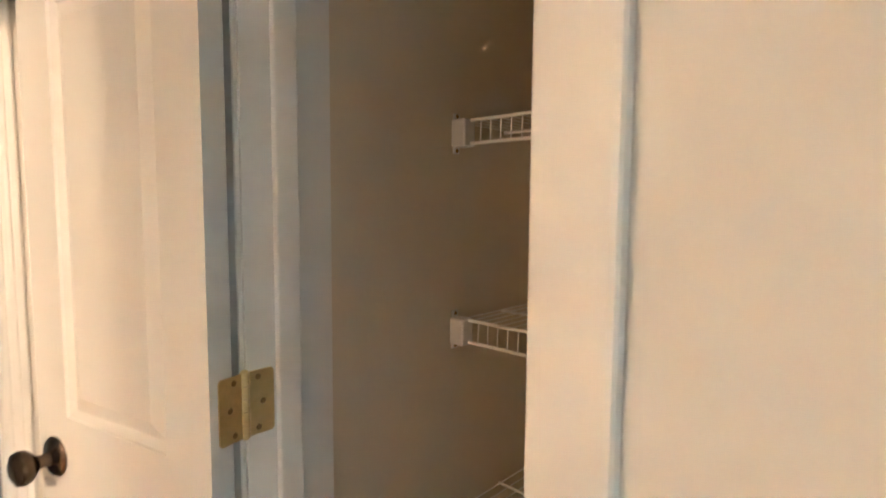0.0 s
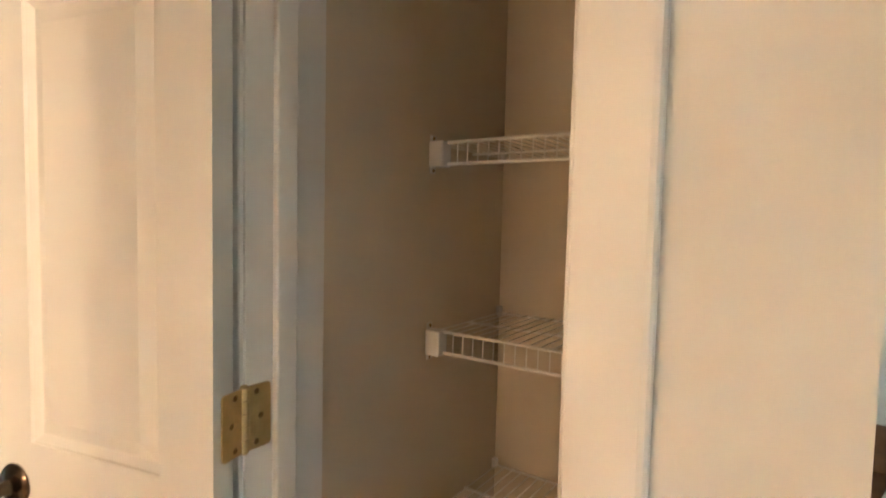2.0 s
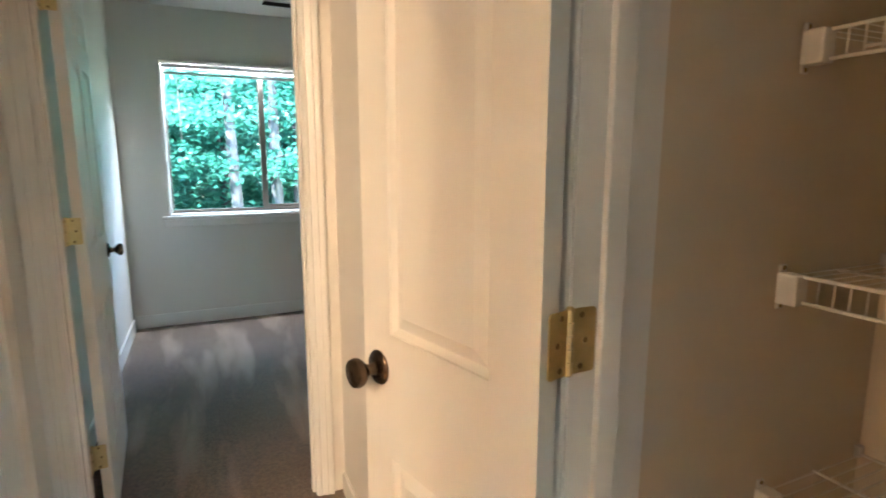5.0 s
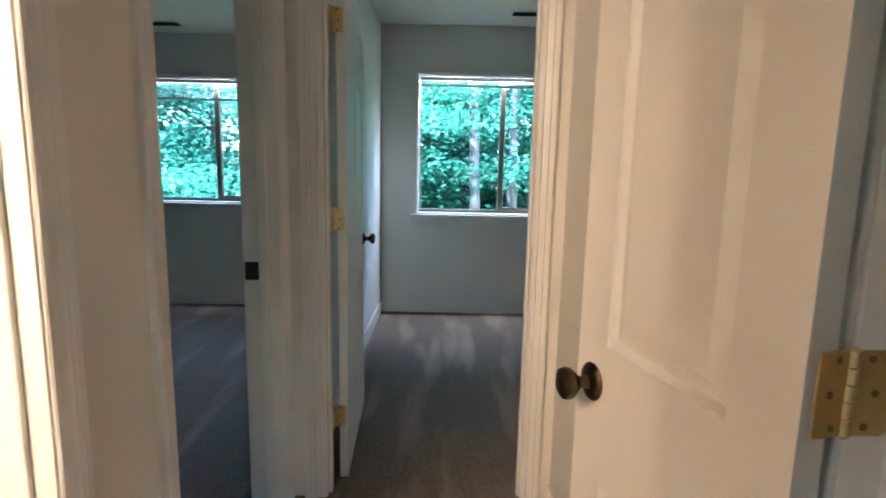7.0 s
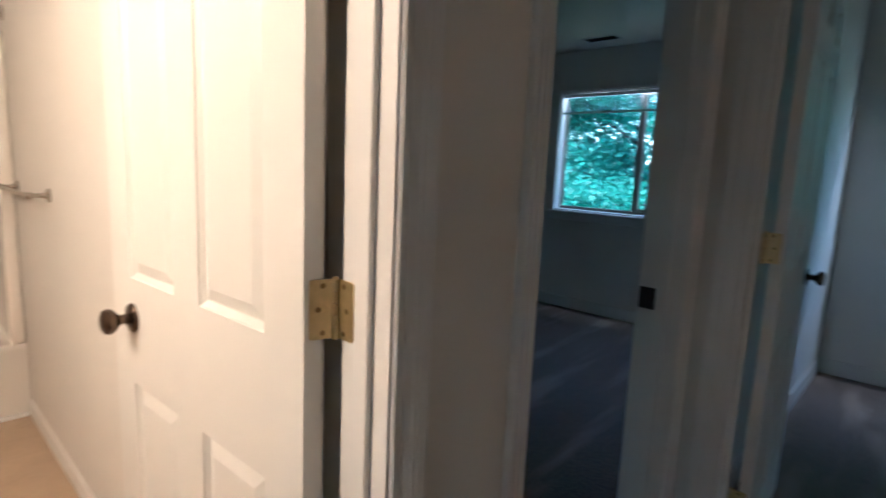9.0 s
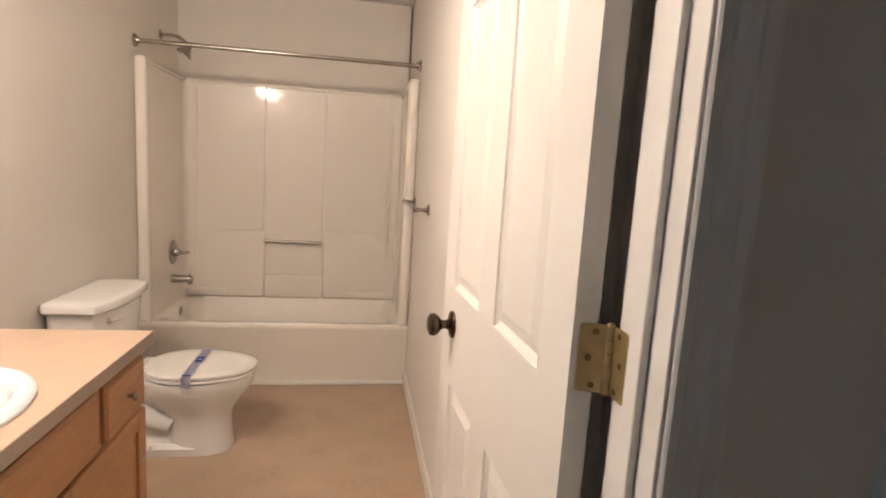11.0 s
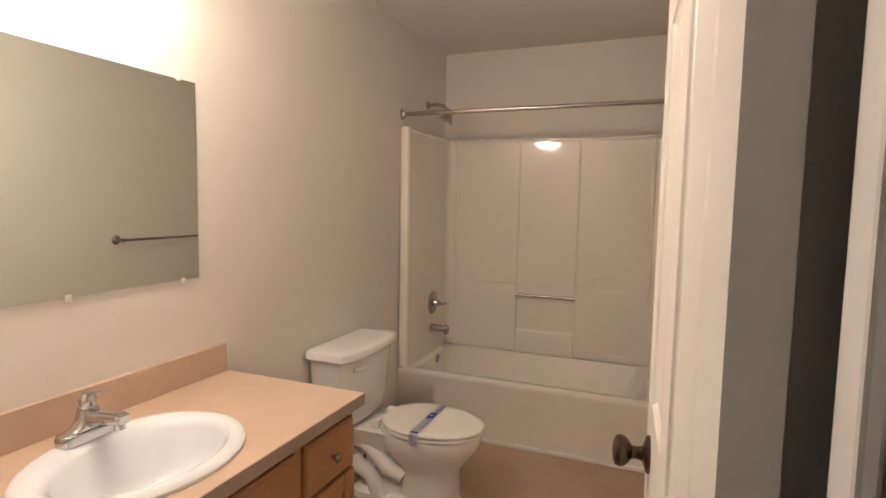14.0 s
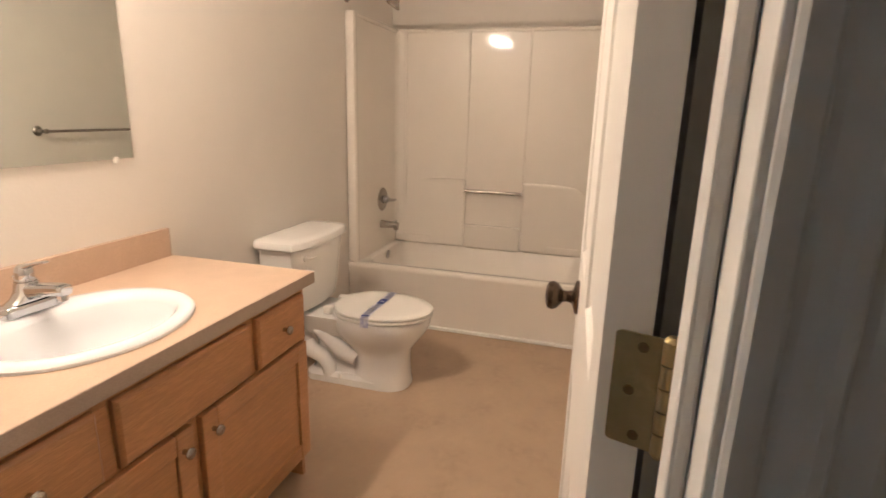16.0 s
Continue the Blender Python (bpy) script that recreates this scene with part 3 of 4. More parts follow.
# added windows, out of view, that light the stairwell and the hall
plain_window("window_3", 2.7, 4.2, 0.6, 2.0, -0.85, "unseen window added to light the stairwell")
plain_window("window_4", *SOUTH, -2.775, "plain fixed window at the end of the hall")


# ---- bedroom fixtures ----
def ceiling_vent(x, y, z, w, d, label):
    t = thing("ceiling_vent", label, "air vent", pose(x, y, z))
    part("backing", box(-w / 2 + 0.014, w / 2 - 0.014, -d / 2 + 0.014, d / 2 - 0.014, -0.0035, -0.001), DARK, t)
    for a, b, c, e in ((-w / 2, w / 2, -d / 2, -d / 2 + 0.016), (-w / 2, w / 2, d / 2 - 0.016, d / 2), (-w / 2, -w / 2 + 0.016, -d / 2 + 0.016, d / 2 - 0.016), (w / 2 - 0.016, w / 2, -d / 2 + 0.016, d / 2 - 0.016)):
        part("frame", box(a, b, c, e, -0.008, -0.001, 0.002, 1), WINW, t)
    for k in range(7):
        part("slat", box(-w / 2 + 0.017, w / 2 - 0.017, -0.004, 0.004, -0.0006, 0.0006), DARKM, t, "", False, pose(0, -d / 2 + 0.03 + (d - 0.06) * k / 6, -0.006, 40, 0, 0))


def outlet(x, y, z):
    t = thing("wall_outlet", "white duplex wall outlet with its cover plate", "outlet", pose(x, y, z))
    part("cover_plate", box(-0.035, 0.035, -0.006, -0.0005, -0.057, 0.057, 0.003, 2), PLASTIC, t)
    for s in (-1, 1):
        part("socket", box(-0.016, 0.016, -0.0085, -0.006, s * 0.02 - 0.0135, s * 0.02 + 0.0135, 0.003, 2), PLASTIC, t)


ceiling_vent(1.87, 3.63, 2.52, 0.30, 0.15, "small ceiling air register in the bedroom")
ceiling_vent(-1.105, 3.84, H + 0.003, 0.30, 0.15, "small ceiling air register in the darker bedroom")
outlet(2.054, BR1Y, 0.385)


# ---- linen closet ----
DECK_WIRE = mesh_of(tube([(2.370, 0, -0.006), (2.084, 0, -0.006), (2.083, 0, -0.045)], 0.0014, 6), "deck_wire", WIRE)


def wire_shelf(z, label):
    """A ventilated wire shelf: deck wires, front lip, rails, end brackets and wall clips."""
    t = thing("wire_shelf", label, "shelf", pose(0, 0, z), group="closet shelves")
    y0, y1 = -0.797, -0.2265
    xf, xb = 2.084, 2.370
    n = 25
    for k in range(n):
        wire = new("deck_wire", DECK_WIRE)
        wire.parent, wire.location = t, (0, y0 + 0.012 + (y1 - y0 - 0.024) * k / (n - 1), 0)
    for nm, x, zz, r in (("front_rail", xf - 0.003, -0.004, 0.0032), ("lip_rail", xf - 0.003, -0.046, 0.0032), ("back_rail", xb, -0.009, 0.0030), ("middle_rail", (xf + xb) / 2, -0.010, 0.0030)):
        part(nm, tube([(x, y0 + 0.004, zz), (x, y1 - 0.004, zz)], r, 8), WIRE, t)
    for yw, s in ((y1, -1), (y0, 1)):
        br = part("end_bracket", box(xf - 0.022, xf + 0.010, min(yw + s * 0.003, yw + s * 0.037), max(yw + s * 0.003, yw + s * 0.037), -0.052, -0.001, 0.0035, 2), PLASTIC, t, "white plastic end bracket")
        part("screw_plate", box(xf - 0.014, xf + 0.004, min(yw - s * 0.001, yw + s * 0.004), max(yw - s * 0.001, yw + s * 0.004), -0.064, 0.012, 0.002, 1), PLASTIC, br)
        for zz in (0.006, -0.058):
            part("screw", lathe([(0, 0.002), (0.003, 0.0016), (0.0042, 0)], 10), SCREW, br, "", False, pose(xf - 0.005, yw + s * 0.004, zz, 90 if s < 0 else -90))
        part("wall_clip", box(xb - 0.012, xb + 0.004, min(yw, yw + s * 0.012), max(yw, yw + s * 0.012), -0.014, 0.010, 0.002, 1), PLASTIC, t, "small white wall clip")


for z in (1.931, 1.545, 1.170, 0.785, 0.40):
    wire_shelf(z, "white coated wire shelf in the linen closet, empty")

# handrail on the wall beside the stairs
rail = thing("handrail", "brown wooden handrail going down the stairs", "handrail", pose(0, 0, 0))
bm = bmesh.new()
prof = [(-0.017, -0.050), (0.017, -0.050), (0.021, -0.030), (0.021, 0.018), (0.012, 0.032), (-0.012, 0.032), (-0.021, 0.018), (-0.021, -0.030)]
loft([[(2.36, -0.976 + u, 1.03 + v) for u, v in prof], [(4.30, -0.976 + u, -0.285 + v) for u, v in prof]], True, True, bm)
part("rail", bm, RAILW, rail)
for x in (2.62, 3.9):
    z = 0.985 - (x - 2.36) * 0.678
    part("bracket", tube([(x, -0.899, z - 0.06), (x, -0.956, z - 0.06), (x, -0.976, z - 0.010)], 0.006, 8), BRASS, rail, "brass rail bracket")


# ---- bathroom: tub and surround ----
TX0, TX1, TY0, TY1 = -2.748, -2.012, -1.522, BN - 0.002
RIM = 0.372
tub = thing("bathtub_surround", "off-white glossy one-piece fibreglass tub and shower surround", "bathtub", pose(0, 0, 0))

outer = lambda z, s: rrect(TX0, TX1 - s, TY0, TY1, z, 0.004, 5)
basin = [
    outer(0.0, 0.014), outer(0.03, 0.012), outer(RIM - 0.045, 0.004), outer(RIM - 0.03, 0.0), outer(RIM - 0.010, 0.0), outer(RIM - 0.002, 0.006),
    rrect(TX0 + 0.02, TX1 - 0.016, TY0 + 0.02, TY1 - 0.02, RIM, 0.01, 5),
    rrect(TX0 + 0.052, TX1 - 0.062, TY0 + 0.085, TY1 - 0.085, RIM - 0.001, 0.09, 5),
    rrect(TX0 + 0.058, TX1 - 0.073, TY0 + 0.096, TY1 - 0.10, RIM - 0.012, 0.10, 5),
    rrect(TX0 + 0.085, TX1 - 0.10, TY0 + 0.115, TY1 - 0.16, 0.20, 0.12, 5),
    rrect(TX0 + 0.13, TX1 - 0.125, TY0 + 0.14, TY1 - 0.26, 0.09, 0.13, 5),
    rrect(TX0 + 0.17, TX1 - 0.165, TY0 + 0.18, TY1 - 0.33, 0.07, 0.12, 5)]
part("tub", loft(basin, True, True), GEL, tub, "", True)

STOP = 1.825
SB = -2.700


def curved_panel(points, z0, z1, th, bm=None):
    """A standing sheet along plan points, thickened to one side."""
    bm = bm or bmesh.new()
    n = len(points)
    off = []
    for i, p in enumerate(points):
        a, b = Vector(points[max(i - 1, 0)]), Vector(points[min(i + 1, n - 1)])
        d = (b - a).normalized()
        off.append((p[0] + d.y * th, p[1] - d.x * th))
    loop = list(points) + off[::-1]
    return loft([[(x, y, z0) for x, y in loop], [(x, y, z1) for x, y in loop]], True, True, bm)


# side and back walls with rounded corners
pts = [(TX1 + 0.001, TY0 + 0.058), (-2.30, TY0 + 0.052), (SB + 0.05, TY0 + 0.050)]
pts += [(SB + 0.05 - 0.05 * math.sin(radians(a)), TY0 + 0.10 - 0.05 * math.cos(radians(a))) for a in range(15, 91, 15)]
left_end = [(x, y) for x, y in pts]
right_end = [(x, TY1 + TY0 - y) for x, y in pts[::-1]]
sur = curved_panel(left_end + right_end, RIM - 0.003, STOP, -0.02)
part("surround_wall", sur, GEL, tub, "", True)
for y0, y1 in ((TY0, TY0 + 0.062), (TY1 - 0.062, TY1)):
    part("front_flange", box(TX1 - 0.050, TX1 + 0.004, y0, y1, RIM - 0.002, STOP + 0.015, 0.022, 4), GEL, tub, "", True)
part("top_ledge", box(TX0, SB + 0.004, TY0 + 0.06, TY1 - 0.06, STOP - 0.02, STOP + 0.006, 0.008, 3), GEL, tub, "", True)
for y0, y1 in ((TY0 + 0.003, TY0 + 0.062), (TY1 - 0.062, TY1 - 0.003)):
    part("top_ledge", box(TX0, TX1 - 0.05, y0, y1, STOP - 0.02, STOP + 0.006, 0.008, 3), GEL, tub, "", True)
for y in (-0.956, -0.556):
    part("rib", box(SB - 0.006, SB + 0.007, y - 0.007, y + 0.007, 0.84, STOP - 0.004, 0.0065, 3), GEL, tub, "", True)
for y in (TY0 + 0.118, TY1 - 0.118):
    part("rib", box(SB - 0.004, SB + 0.009, y - 0.012, y + 0.012, RIM + 0.07, STOP - 0.004, 0.008, 3), GEL, tub, "", True)
# moulded shoulders beside the recess with the bar
for y0, y1 in ((TY0 + 0.045, -0.950), (-0.556, TY1 - 0.045)):
    bm = box(SB - 0.01, SB + 0.034, y0, y1, RIM - 0.003, 0.850, 0.021, 5)
    for v in bm.verts:
        if v.co.z > 0.7:
            inner = y1 if y1 < -0.9 else y0
            v.co.z -= 0.012 * min(1, abs(v.co.y - inner) / 0.35)
            v.co.x -= 0.046 * min(1, abs(v.co.y - inner) / 0.35) if v.co.x > SB else 0
    part("shoulder", bm, GEL, tub, "", True)
part("soap_ledge", box(SB - 0.01, SB + 0.033, -0.952, -0.554, RIM - 0.003, 0.535, 0.012, 3), GEL, tub, "", True)
for y0, y1 in ((TY0 + 0.055, TY0 + 0.33), (TY1 - 0.40, TY1 - 0.055)):
    part("corner_ledge", box(SB - 0.01, SB + 0.036, y0, y1, RIM - 0.003, 0.440, 0.022, 4), GEL, tub, "", True)
part("grab_bar", tube([(SB + 0.030, -0.956, 0.772), (SB + 0.030, -0.560, 0.772)], 0.011, 16), NICKEL, tub, "brushed metal grab bar", True)
for y in (-0.955, -0.556):
    part("bar_mount", lathe([(0.016, -0.03), (0.016, 0.006), (0.012, 0.01)], 16), GEL, tub, "", True, pose(SB + 0.030, y, 0.772, 0, 90, 0))
part("base_strip", box(TX1 - 0.012, TX1 + 0.012, TY0 + 0.01, TY1 - 0.014, 0.0, 0.020, 0.005, 2), CAULK, tub, "white caulked strip at the floor")


def flange(r, h):
    return [(0, 0), (r, 0), (r, 0.003), (r * 0.86, 0.007), (r * 0.6, 0.009), (r * 0.45, h), (0, h)]


rod = thing("shower_curtain_rod", "brushed nickel shower curtain rod with round end flanges", "curtain rod", pose(0, 0, 0))
part("rod", tube([(-2.045, -1.520, 1.915), (-2.045, BN - 0.004, 1.915)], 0.0125, 20), NICKEL, rod, "", True)
for y, turn in ((-1.5235, -90), (BN - 0.0005, 90)):
    part("flange", lathe([(0, 0), (0.034, 0), (0.035, 0.004), (0.030, 0.009), (0.020, 0.012), (0.017, 0.024), (0.0126, 0.026)], 28), NICKEL, rod, "", True, pose(-2.045, y, 1.915, turn, 0, 0))

shower = thing("wall_shower", "brushed nickel shower with a bent wall arm", "shower", pose(0, 0, 0))
part("flange", lathe([(0, 0), (0.030, 0), (0.030, 0.003), (0.018, 0.010), (0, 0.011)], 24), NICKEL, shower, "", True, pose(-2.425, -1.5235, 2.03, -90, 0, 0))
part("arm", tube([(-2.425, -1.522, 2.03), (-2.425, -1.47, 2.035), (-2.425, -1.420, 2.028), (-2.425, -1.372, 1.992)], 0.0105, 12), NICKEL, shower, "", True)
part("head", lathe([(0, -0.02), (0.013, -0.018), (0.015, 0.0), (0.018, 0.016), (0.036, 0.042), (0.046, 0.052), (0.047, 0.062), (0.043, 0.066), (0, 0.066)], 28), NICKEL, shower, "", True, pose(-2.425, -1.358, 1.978, 180 - 35, 0, 0))

YS = TY0 + 0.0525
valve = thing("shower_valve", "chrome tub and shower valve with a lever handle", "valve", pose(-2.43, YS, 0.712))
part("plate", lathe([(0, 0), (0.084, 0), (0.086, 0.003), (0.081, 0.007), (0.05, 0.012), (0, 0.013)], 36), NICKEL, valve, "", True, pose(0, 0, 0, -90, 0, 0) @ Matrix.Diagonal((0.92, 0.92, 1, 1)))
part("hub", lathe([(0.026, 0.010), (0.025, 0.034), (0.021, 0.044), (0, 0.046)], 24), CHROME, valve, "", True, pose(0, 0, 0, -90, 0, 0))
part("lever", tube([(0, 0.036, 0), (0.0, 0.058, -0.002), (0.006, 0.085, 0.0), (0.010, 0.105, 0.006)], 0.009, 12, taper=[0.014, 0.012, 0.009, 0.006]), CHROME, valve, "", True)

spout = thing("tub_spout", "chrome tub spout with a diverter knob", "faucet", pose(-2.415, YS, 0.543))
bm = loft([egg(0, 0, h, w, f, f, 20) for h, w, f in ((0.0, 0.030, 0.028), (0.006, 0.030, 0.028), (0.03, 0.027, 0.025), (0.09, 0.024, 0.022), (0.118, 0.022, 0.020), (0.124, 0.017, 0.015))], True, True)
part("body", bm, NICKEL, spout, "", True, pose(0, 0, 0, -90, 0, 0))
part("outlet", tube([(0, 0.105, -0.008), (0, 0.107, -0.034)], 0.016, 16), NICKEL, spout, "", True)
part("diverter", tube([(0, 0.107, 0.015), (0, 0.107, 0.036)], 0.006, 12), CHROME, spout, "", True)
over = thing("tub_overflow", "round chrome overflow plate on the tub wall", "drain cover", pose(-2.413, TY0 + 0.101, RIM - 0.041, -96, 0, 0))
part("cover", lathe([(0, 0.008), (0.02, 0.007), (0.031, 0.003), (0.033, 0)], 28), CHROME, over, "", True)
part("screw", lathe([(0, 0.011), (0.004, 0.010), (0.005, 0.007)], 12), CHROME, over)


# ---- toilet ----
TC = -1.318
toilet = thing("toilet", "white china two-piece toilet with a closed lid and a paper seal", "toilet", pose(TC, 0, 0))
# tank and lid
def bowed(w, y0, y1, z, bow, n=10, r=0.03):
    """A tank outline with a straight back, rounded corners and a front that bows out towards +y."""
    pts = [(w * (1 - 2 * k / n), y1 + bow * (1 - (1 - 2 * k / n) ** 2), z) for k in range(n + 1)]
    pts[0] = (w, y1 - r * 0.3, z)
    pts[-1] = (-w, y1 - r * 0.3, z)
    for cx, a0 in ((-w + r, 180), (w - r, 270)):
        pts += [(cx + r * math.cos(radians(a0 + 22.5 * k)), y0 + r + r * math.sin(radians(a0 + 22.5 * k)), z) for k in range(5)]
    return pts


tank = loft([bowed(0.205, -1.505, -1.345, 0.365, 0.025), bowed(0.213, -1.508, -1.338, 0.42, 0.03), bowed(0.240, -1.511, -1.322, 0.675, 0.034)], True, True)
part("tank", tank, CHINA, toilet, "", True)
lid = loft([bowed(0.252, -1.516, -1.312, 0.676, 0.036), bowed(0.263, -1.518, -1.304, 0.686, 0.036), bowed(0.263, -1.518, -1.304, 0.704, 0.036), bowed(0.258, -1.516, -1.309, 0.715, 0.036), bowed(0.238, -1.508, -1.325, 0.722, 0.034), bowed(0.195, -1.495, -1.35, 0.725, 0.03)], True, True)
part("tank_lid", lid, CHINA, toilet, "", True)
handle = part("flush_handle", lathe([(0, 0), (0.013, 0), (0.012, 0.008), (0, 0.010)], 18), CHINA, toilet, "small white flush lever", True, pose(0.165, -1.307, 0.632, -90, 0, 0))
part("lever", tube([(0, 0, 0.010), (-0.02, 0.0, 0.020), (-0.062, 0.004, 0.022)], 0.006, 10), CHINA, handle, "", True)
# bowl: horizontal sections from the foot up
CY = -1.03
secs = []
for z, cy, hw, fr, bk, p in ((0.0, -0.99, 0.112, 0.140, 0.16, 2.6), (0.012, -0.99, 0.113, 0.141, 0.16, 2.6), (0.05, -0.99, 0.106, 0.134, 0.15, 2.5), (0.12, -0.99, 0.104, 0.132, 0.14, 2.4), (0.17, -0.99, 0.106, 0.134, 0.15, 2.3), (0.21, -1.0, 0.118, 0.155, 0.17, 2.2), (0.25, -1.02, 0.142, 0.205, 0.19, 2.1), (0.29, -1.03, 0.163, 0.244, 0.20, 2.0), (0.33, -1.03, 0.175, 0.265, 0.205, 2.0), (0.365, -1.03, 0.180, 0.272, 0.21, 2.0), (0.378, -1.03, 0.178, 0.270, 0.21, 2.0), (0.382, -1.03, 0.170, 0.262, 0.20, 2.0)):
    secs.append(egg(0, cy, z, hw, fr, bk, 44, p))
part("bowl", loft(secs, True, True), CHINA, toilet, "", True)
deck = loft([rrect(-0.10, 0.10, -1.38, -1.10, 0.26, 0.05), rrect(-0.115, 0.115, -1.42, -1.10, 0.31, 0.05), rrect(-0.13, 0.13, -1.49, -1.12, 0.345, 0.05), rrect(-0.135, 0.135, -1.50, -1.12, 0.366, 0.05)], True, True)
part("deck", deck, CHINA, toilet, "", True)
# exposed trapway on both flanks
for s in (-1, 1):
    tr = tube([(s * 0.060, -1.38, 0.28), (s * 0.066, -1.31, 0.285), (s * 0.072, -1.25, 0.245), (s * 0.076, -1.18, 0.175), (s * 0.074, -1.10, 0.14)], 0.042, 16, taper=[0.034, 0.040, 0.043, 0.043, 0.036])
    tube([(s * 0.064, -1.37, 0.26), (s * 0.070, -1.375, 0.20), (s * 0.076, -1.335, 0.15), (s * 0.078, -1.275, 0.125), (s * 0.080, -1.245, 0.085), (s * 0.080, -1.24, 0.03)], 0.04, 16, tr, taper=[0.034, 0.038, 0.040, 0.040, 0.038, 0.034])
    part("trapway", tr, CHINA, toilet, "", True)
core = loft([rrect(-0.088, 0.088, -1.35, -1.02, 0.03, 0.05), rrect(-0.066, 0.066, -1.33, -1.02, 0.10, 0.05), rrect(-0.064, 0.064, -1.33, -1.02, 0.20, 0.05), rrect(-0.090, 0.090, -1.38, -1.02, 0.29, 0.05)], True, True)
part("pedestal", core, CHINA, toilet, "", True)
foot = loft([rrect(-0.112, 0.112, -1.37, -0.95, 0.0, 0.06), rrect(-0.112, 0.112, -1.37, -0.95, 0.035, 0.06), rrect(-0.095, 0.095, -1.34, -0.97, 0.052, 0.05)], True, True)
part("foot", foot, CHINA, toilet, "", True)
for s in (-1, 1):
    part("bolt_cap", lathe([(0.013, 0), (0.012, 0.012), (0.007, 0.018), (0, 0.019)], 16), PLASTIC, toilet, "white bolt cap", True, pose(s * 0.104, -1.17, 0.034))
# seat, lid and paper seal
seat = loft([egg(0, CY, z, w, f, b, 48, 2.1) for z, w, f, b in ((0.3845, 0.180, 0.274, 0.19), (0.388, 0.185, 0.280, 0.195), (0.398, 0.185, 0.280, 0.195), (0.402, 0.180, 0.274, 0.19))], True, True)
part("seat", seat, PLASTIC, toilet, "", True)
cover = loft([egg(0, CY, z, w, f, b, 48, 2.1) for z, w, f, b in ((0.4065, 0.180, 0.275, 0.192), (0.409, 0.186, 0.282, 0.196), (0.416, 0.186, 0.282, 0.196), (0.421, 0.180, 0.275, 0.192), (0.4245, 0.152, 0.235, 0.16), (0.426, 0.09, 0.14, 0.10))], True, True)
part("seat_cover", cover, PLASTIC, toilet, "", True)
for s in (-1, 1):
    part("seat_hinge", box(s * 0.075 - 0.022, s * 0.075 + 0.022, -1.262, -1.222, 0.367, 0.412, 0.008, 3), PLASTIC, toilet, "", True)
band = thing("paper_seal", "pale sanitary paper band with a blue mark across the toilet lid", "paper band", pose(TC, 0, 0))
bm = bmesh.new()
prof = [(-0.192, 0.372), (-0.1875, 0.402), (-0.1865, 0.418), (-0.17, 0.4262), (-0.10, 0.4282), (0, 0.4284), (0.10, 0.4282), (0.17, 0.4262), (0.1865, 0.418), (0.1875, 0.402), (0.192, 0.372)]
rows_ = [[bm.verts.new((x, y, z)) for x, z in prof] for y in (-1.025, -0.985)]
for i in range(len(prof) - 1):
    bm.faces.new((rows_[0][i], rows_[0][i + 1], rows_[1][i + 1], rows_[1][i]))
bmesh.ops.solidify(bm, geom=bm.faces[:], thickness=0.0006)
part("band", bm, TAPE, band)
part("mark", box(-0.052, 0.012, -1.021, -0.989, 0.4292, 0.4300), BLUE, band, "dark blue printed rectangle")
part("mark", box(-0.028, -0.012, -1.013, -0.997, 0.4301, 0.4304), TAPE, band, "pale bar on the blue print")
part("mark", box(0.168, 0.178, -1.023, -0.987, 0.4268, 0.4278), BLUE, band, "thin blue bar")
for ob in (*toilet.children, *band.children):
    if not ob.name.startswith(("tank", "flush", "bolt")):
        ob.data.transform(Matrix.Diagonal((1, 1, 0.94, 1)))
# supply valve and hose
sup = thing("supply_valve", "chrome water supply valve with a braided hose", "valve", pose(TC + 0.19, 0, 0))
part("valve", tube([(0, -1.523, 0.17), (0, -1.45, 0.17)], 0.010, 12), CHROME, sup, "", True)
part("hose", tube([(0, -1.452, 0.175), (0.0, -1.44, 0.22), (0.004, -1.42, 0.30), (-0.02, -1.415, 0.372)], 0.006, 10), NICKEL, sup, "", True)


# ---- vanity ----
VX0, VX1, VYF = -0.578, 0.527, -0.968
CT = 0.768
vanity = thing("vanity_cabinet", "honey oak bathroom vanity cabinet with drawers and doors", "cabinet", pose(0, 0, 0))
part("side_panel", box(VX0, VX0 + 0.016, -1.522, VYF - 0.02, 0.0, CT - 0.039), OAK, vanity)
part("side_panel", box(VX1 - 0.016, VX1, -1.522, VYF - 0.02, 0.0, CT - 0.039), OAK, vanity)
part("toe_kick", box(VX0 + 0.016, VX1 - 0.016, -1.065, -1.050, 0.0, 0.095), OAK, vanity)
part("bottom_panel", box(VX0 + 0.016, VX1 - 0.016, -1.522, VYF - 0.02, 0.095, 0.11), OAK, vanity)
ff = ((VX0, VX0 + 0.038, 0.095, CT - 0.039, OAK), (VX1 - 0.038, VX1, 0.095, CT - 0.039, OAK), (VX0 + 0.038, VX1 - 0.038, 0.695, CT - 0.039, OAKH), (VX0 + 0.038, VX1 - 0.038, 0.525, 0.562, OAKH), (VX0 + 0.038, VX1 - 0.038, 0.095, 0.135, OAKH), (-0.310, -0.270, 0.562, 0.695, OAK), (0.165, 0.205, 0.562, 0.695, OAK), (-0.066, -0.026, 0.135, 0.525, OAK))
for a, b, c, d, m in ff:
    part("face_frame", box(a, b, VYF - 0.02, VYF, c, d, 0.0008, 1), m, vanity)
part("back_panel", box(VX0 + 0.016, VX1 - 0.016, -1.522, -1.516, 0.11, CT - 0.04), OAK, vanity)


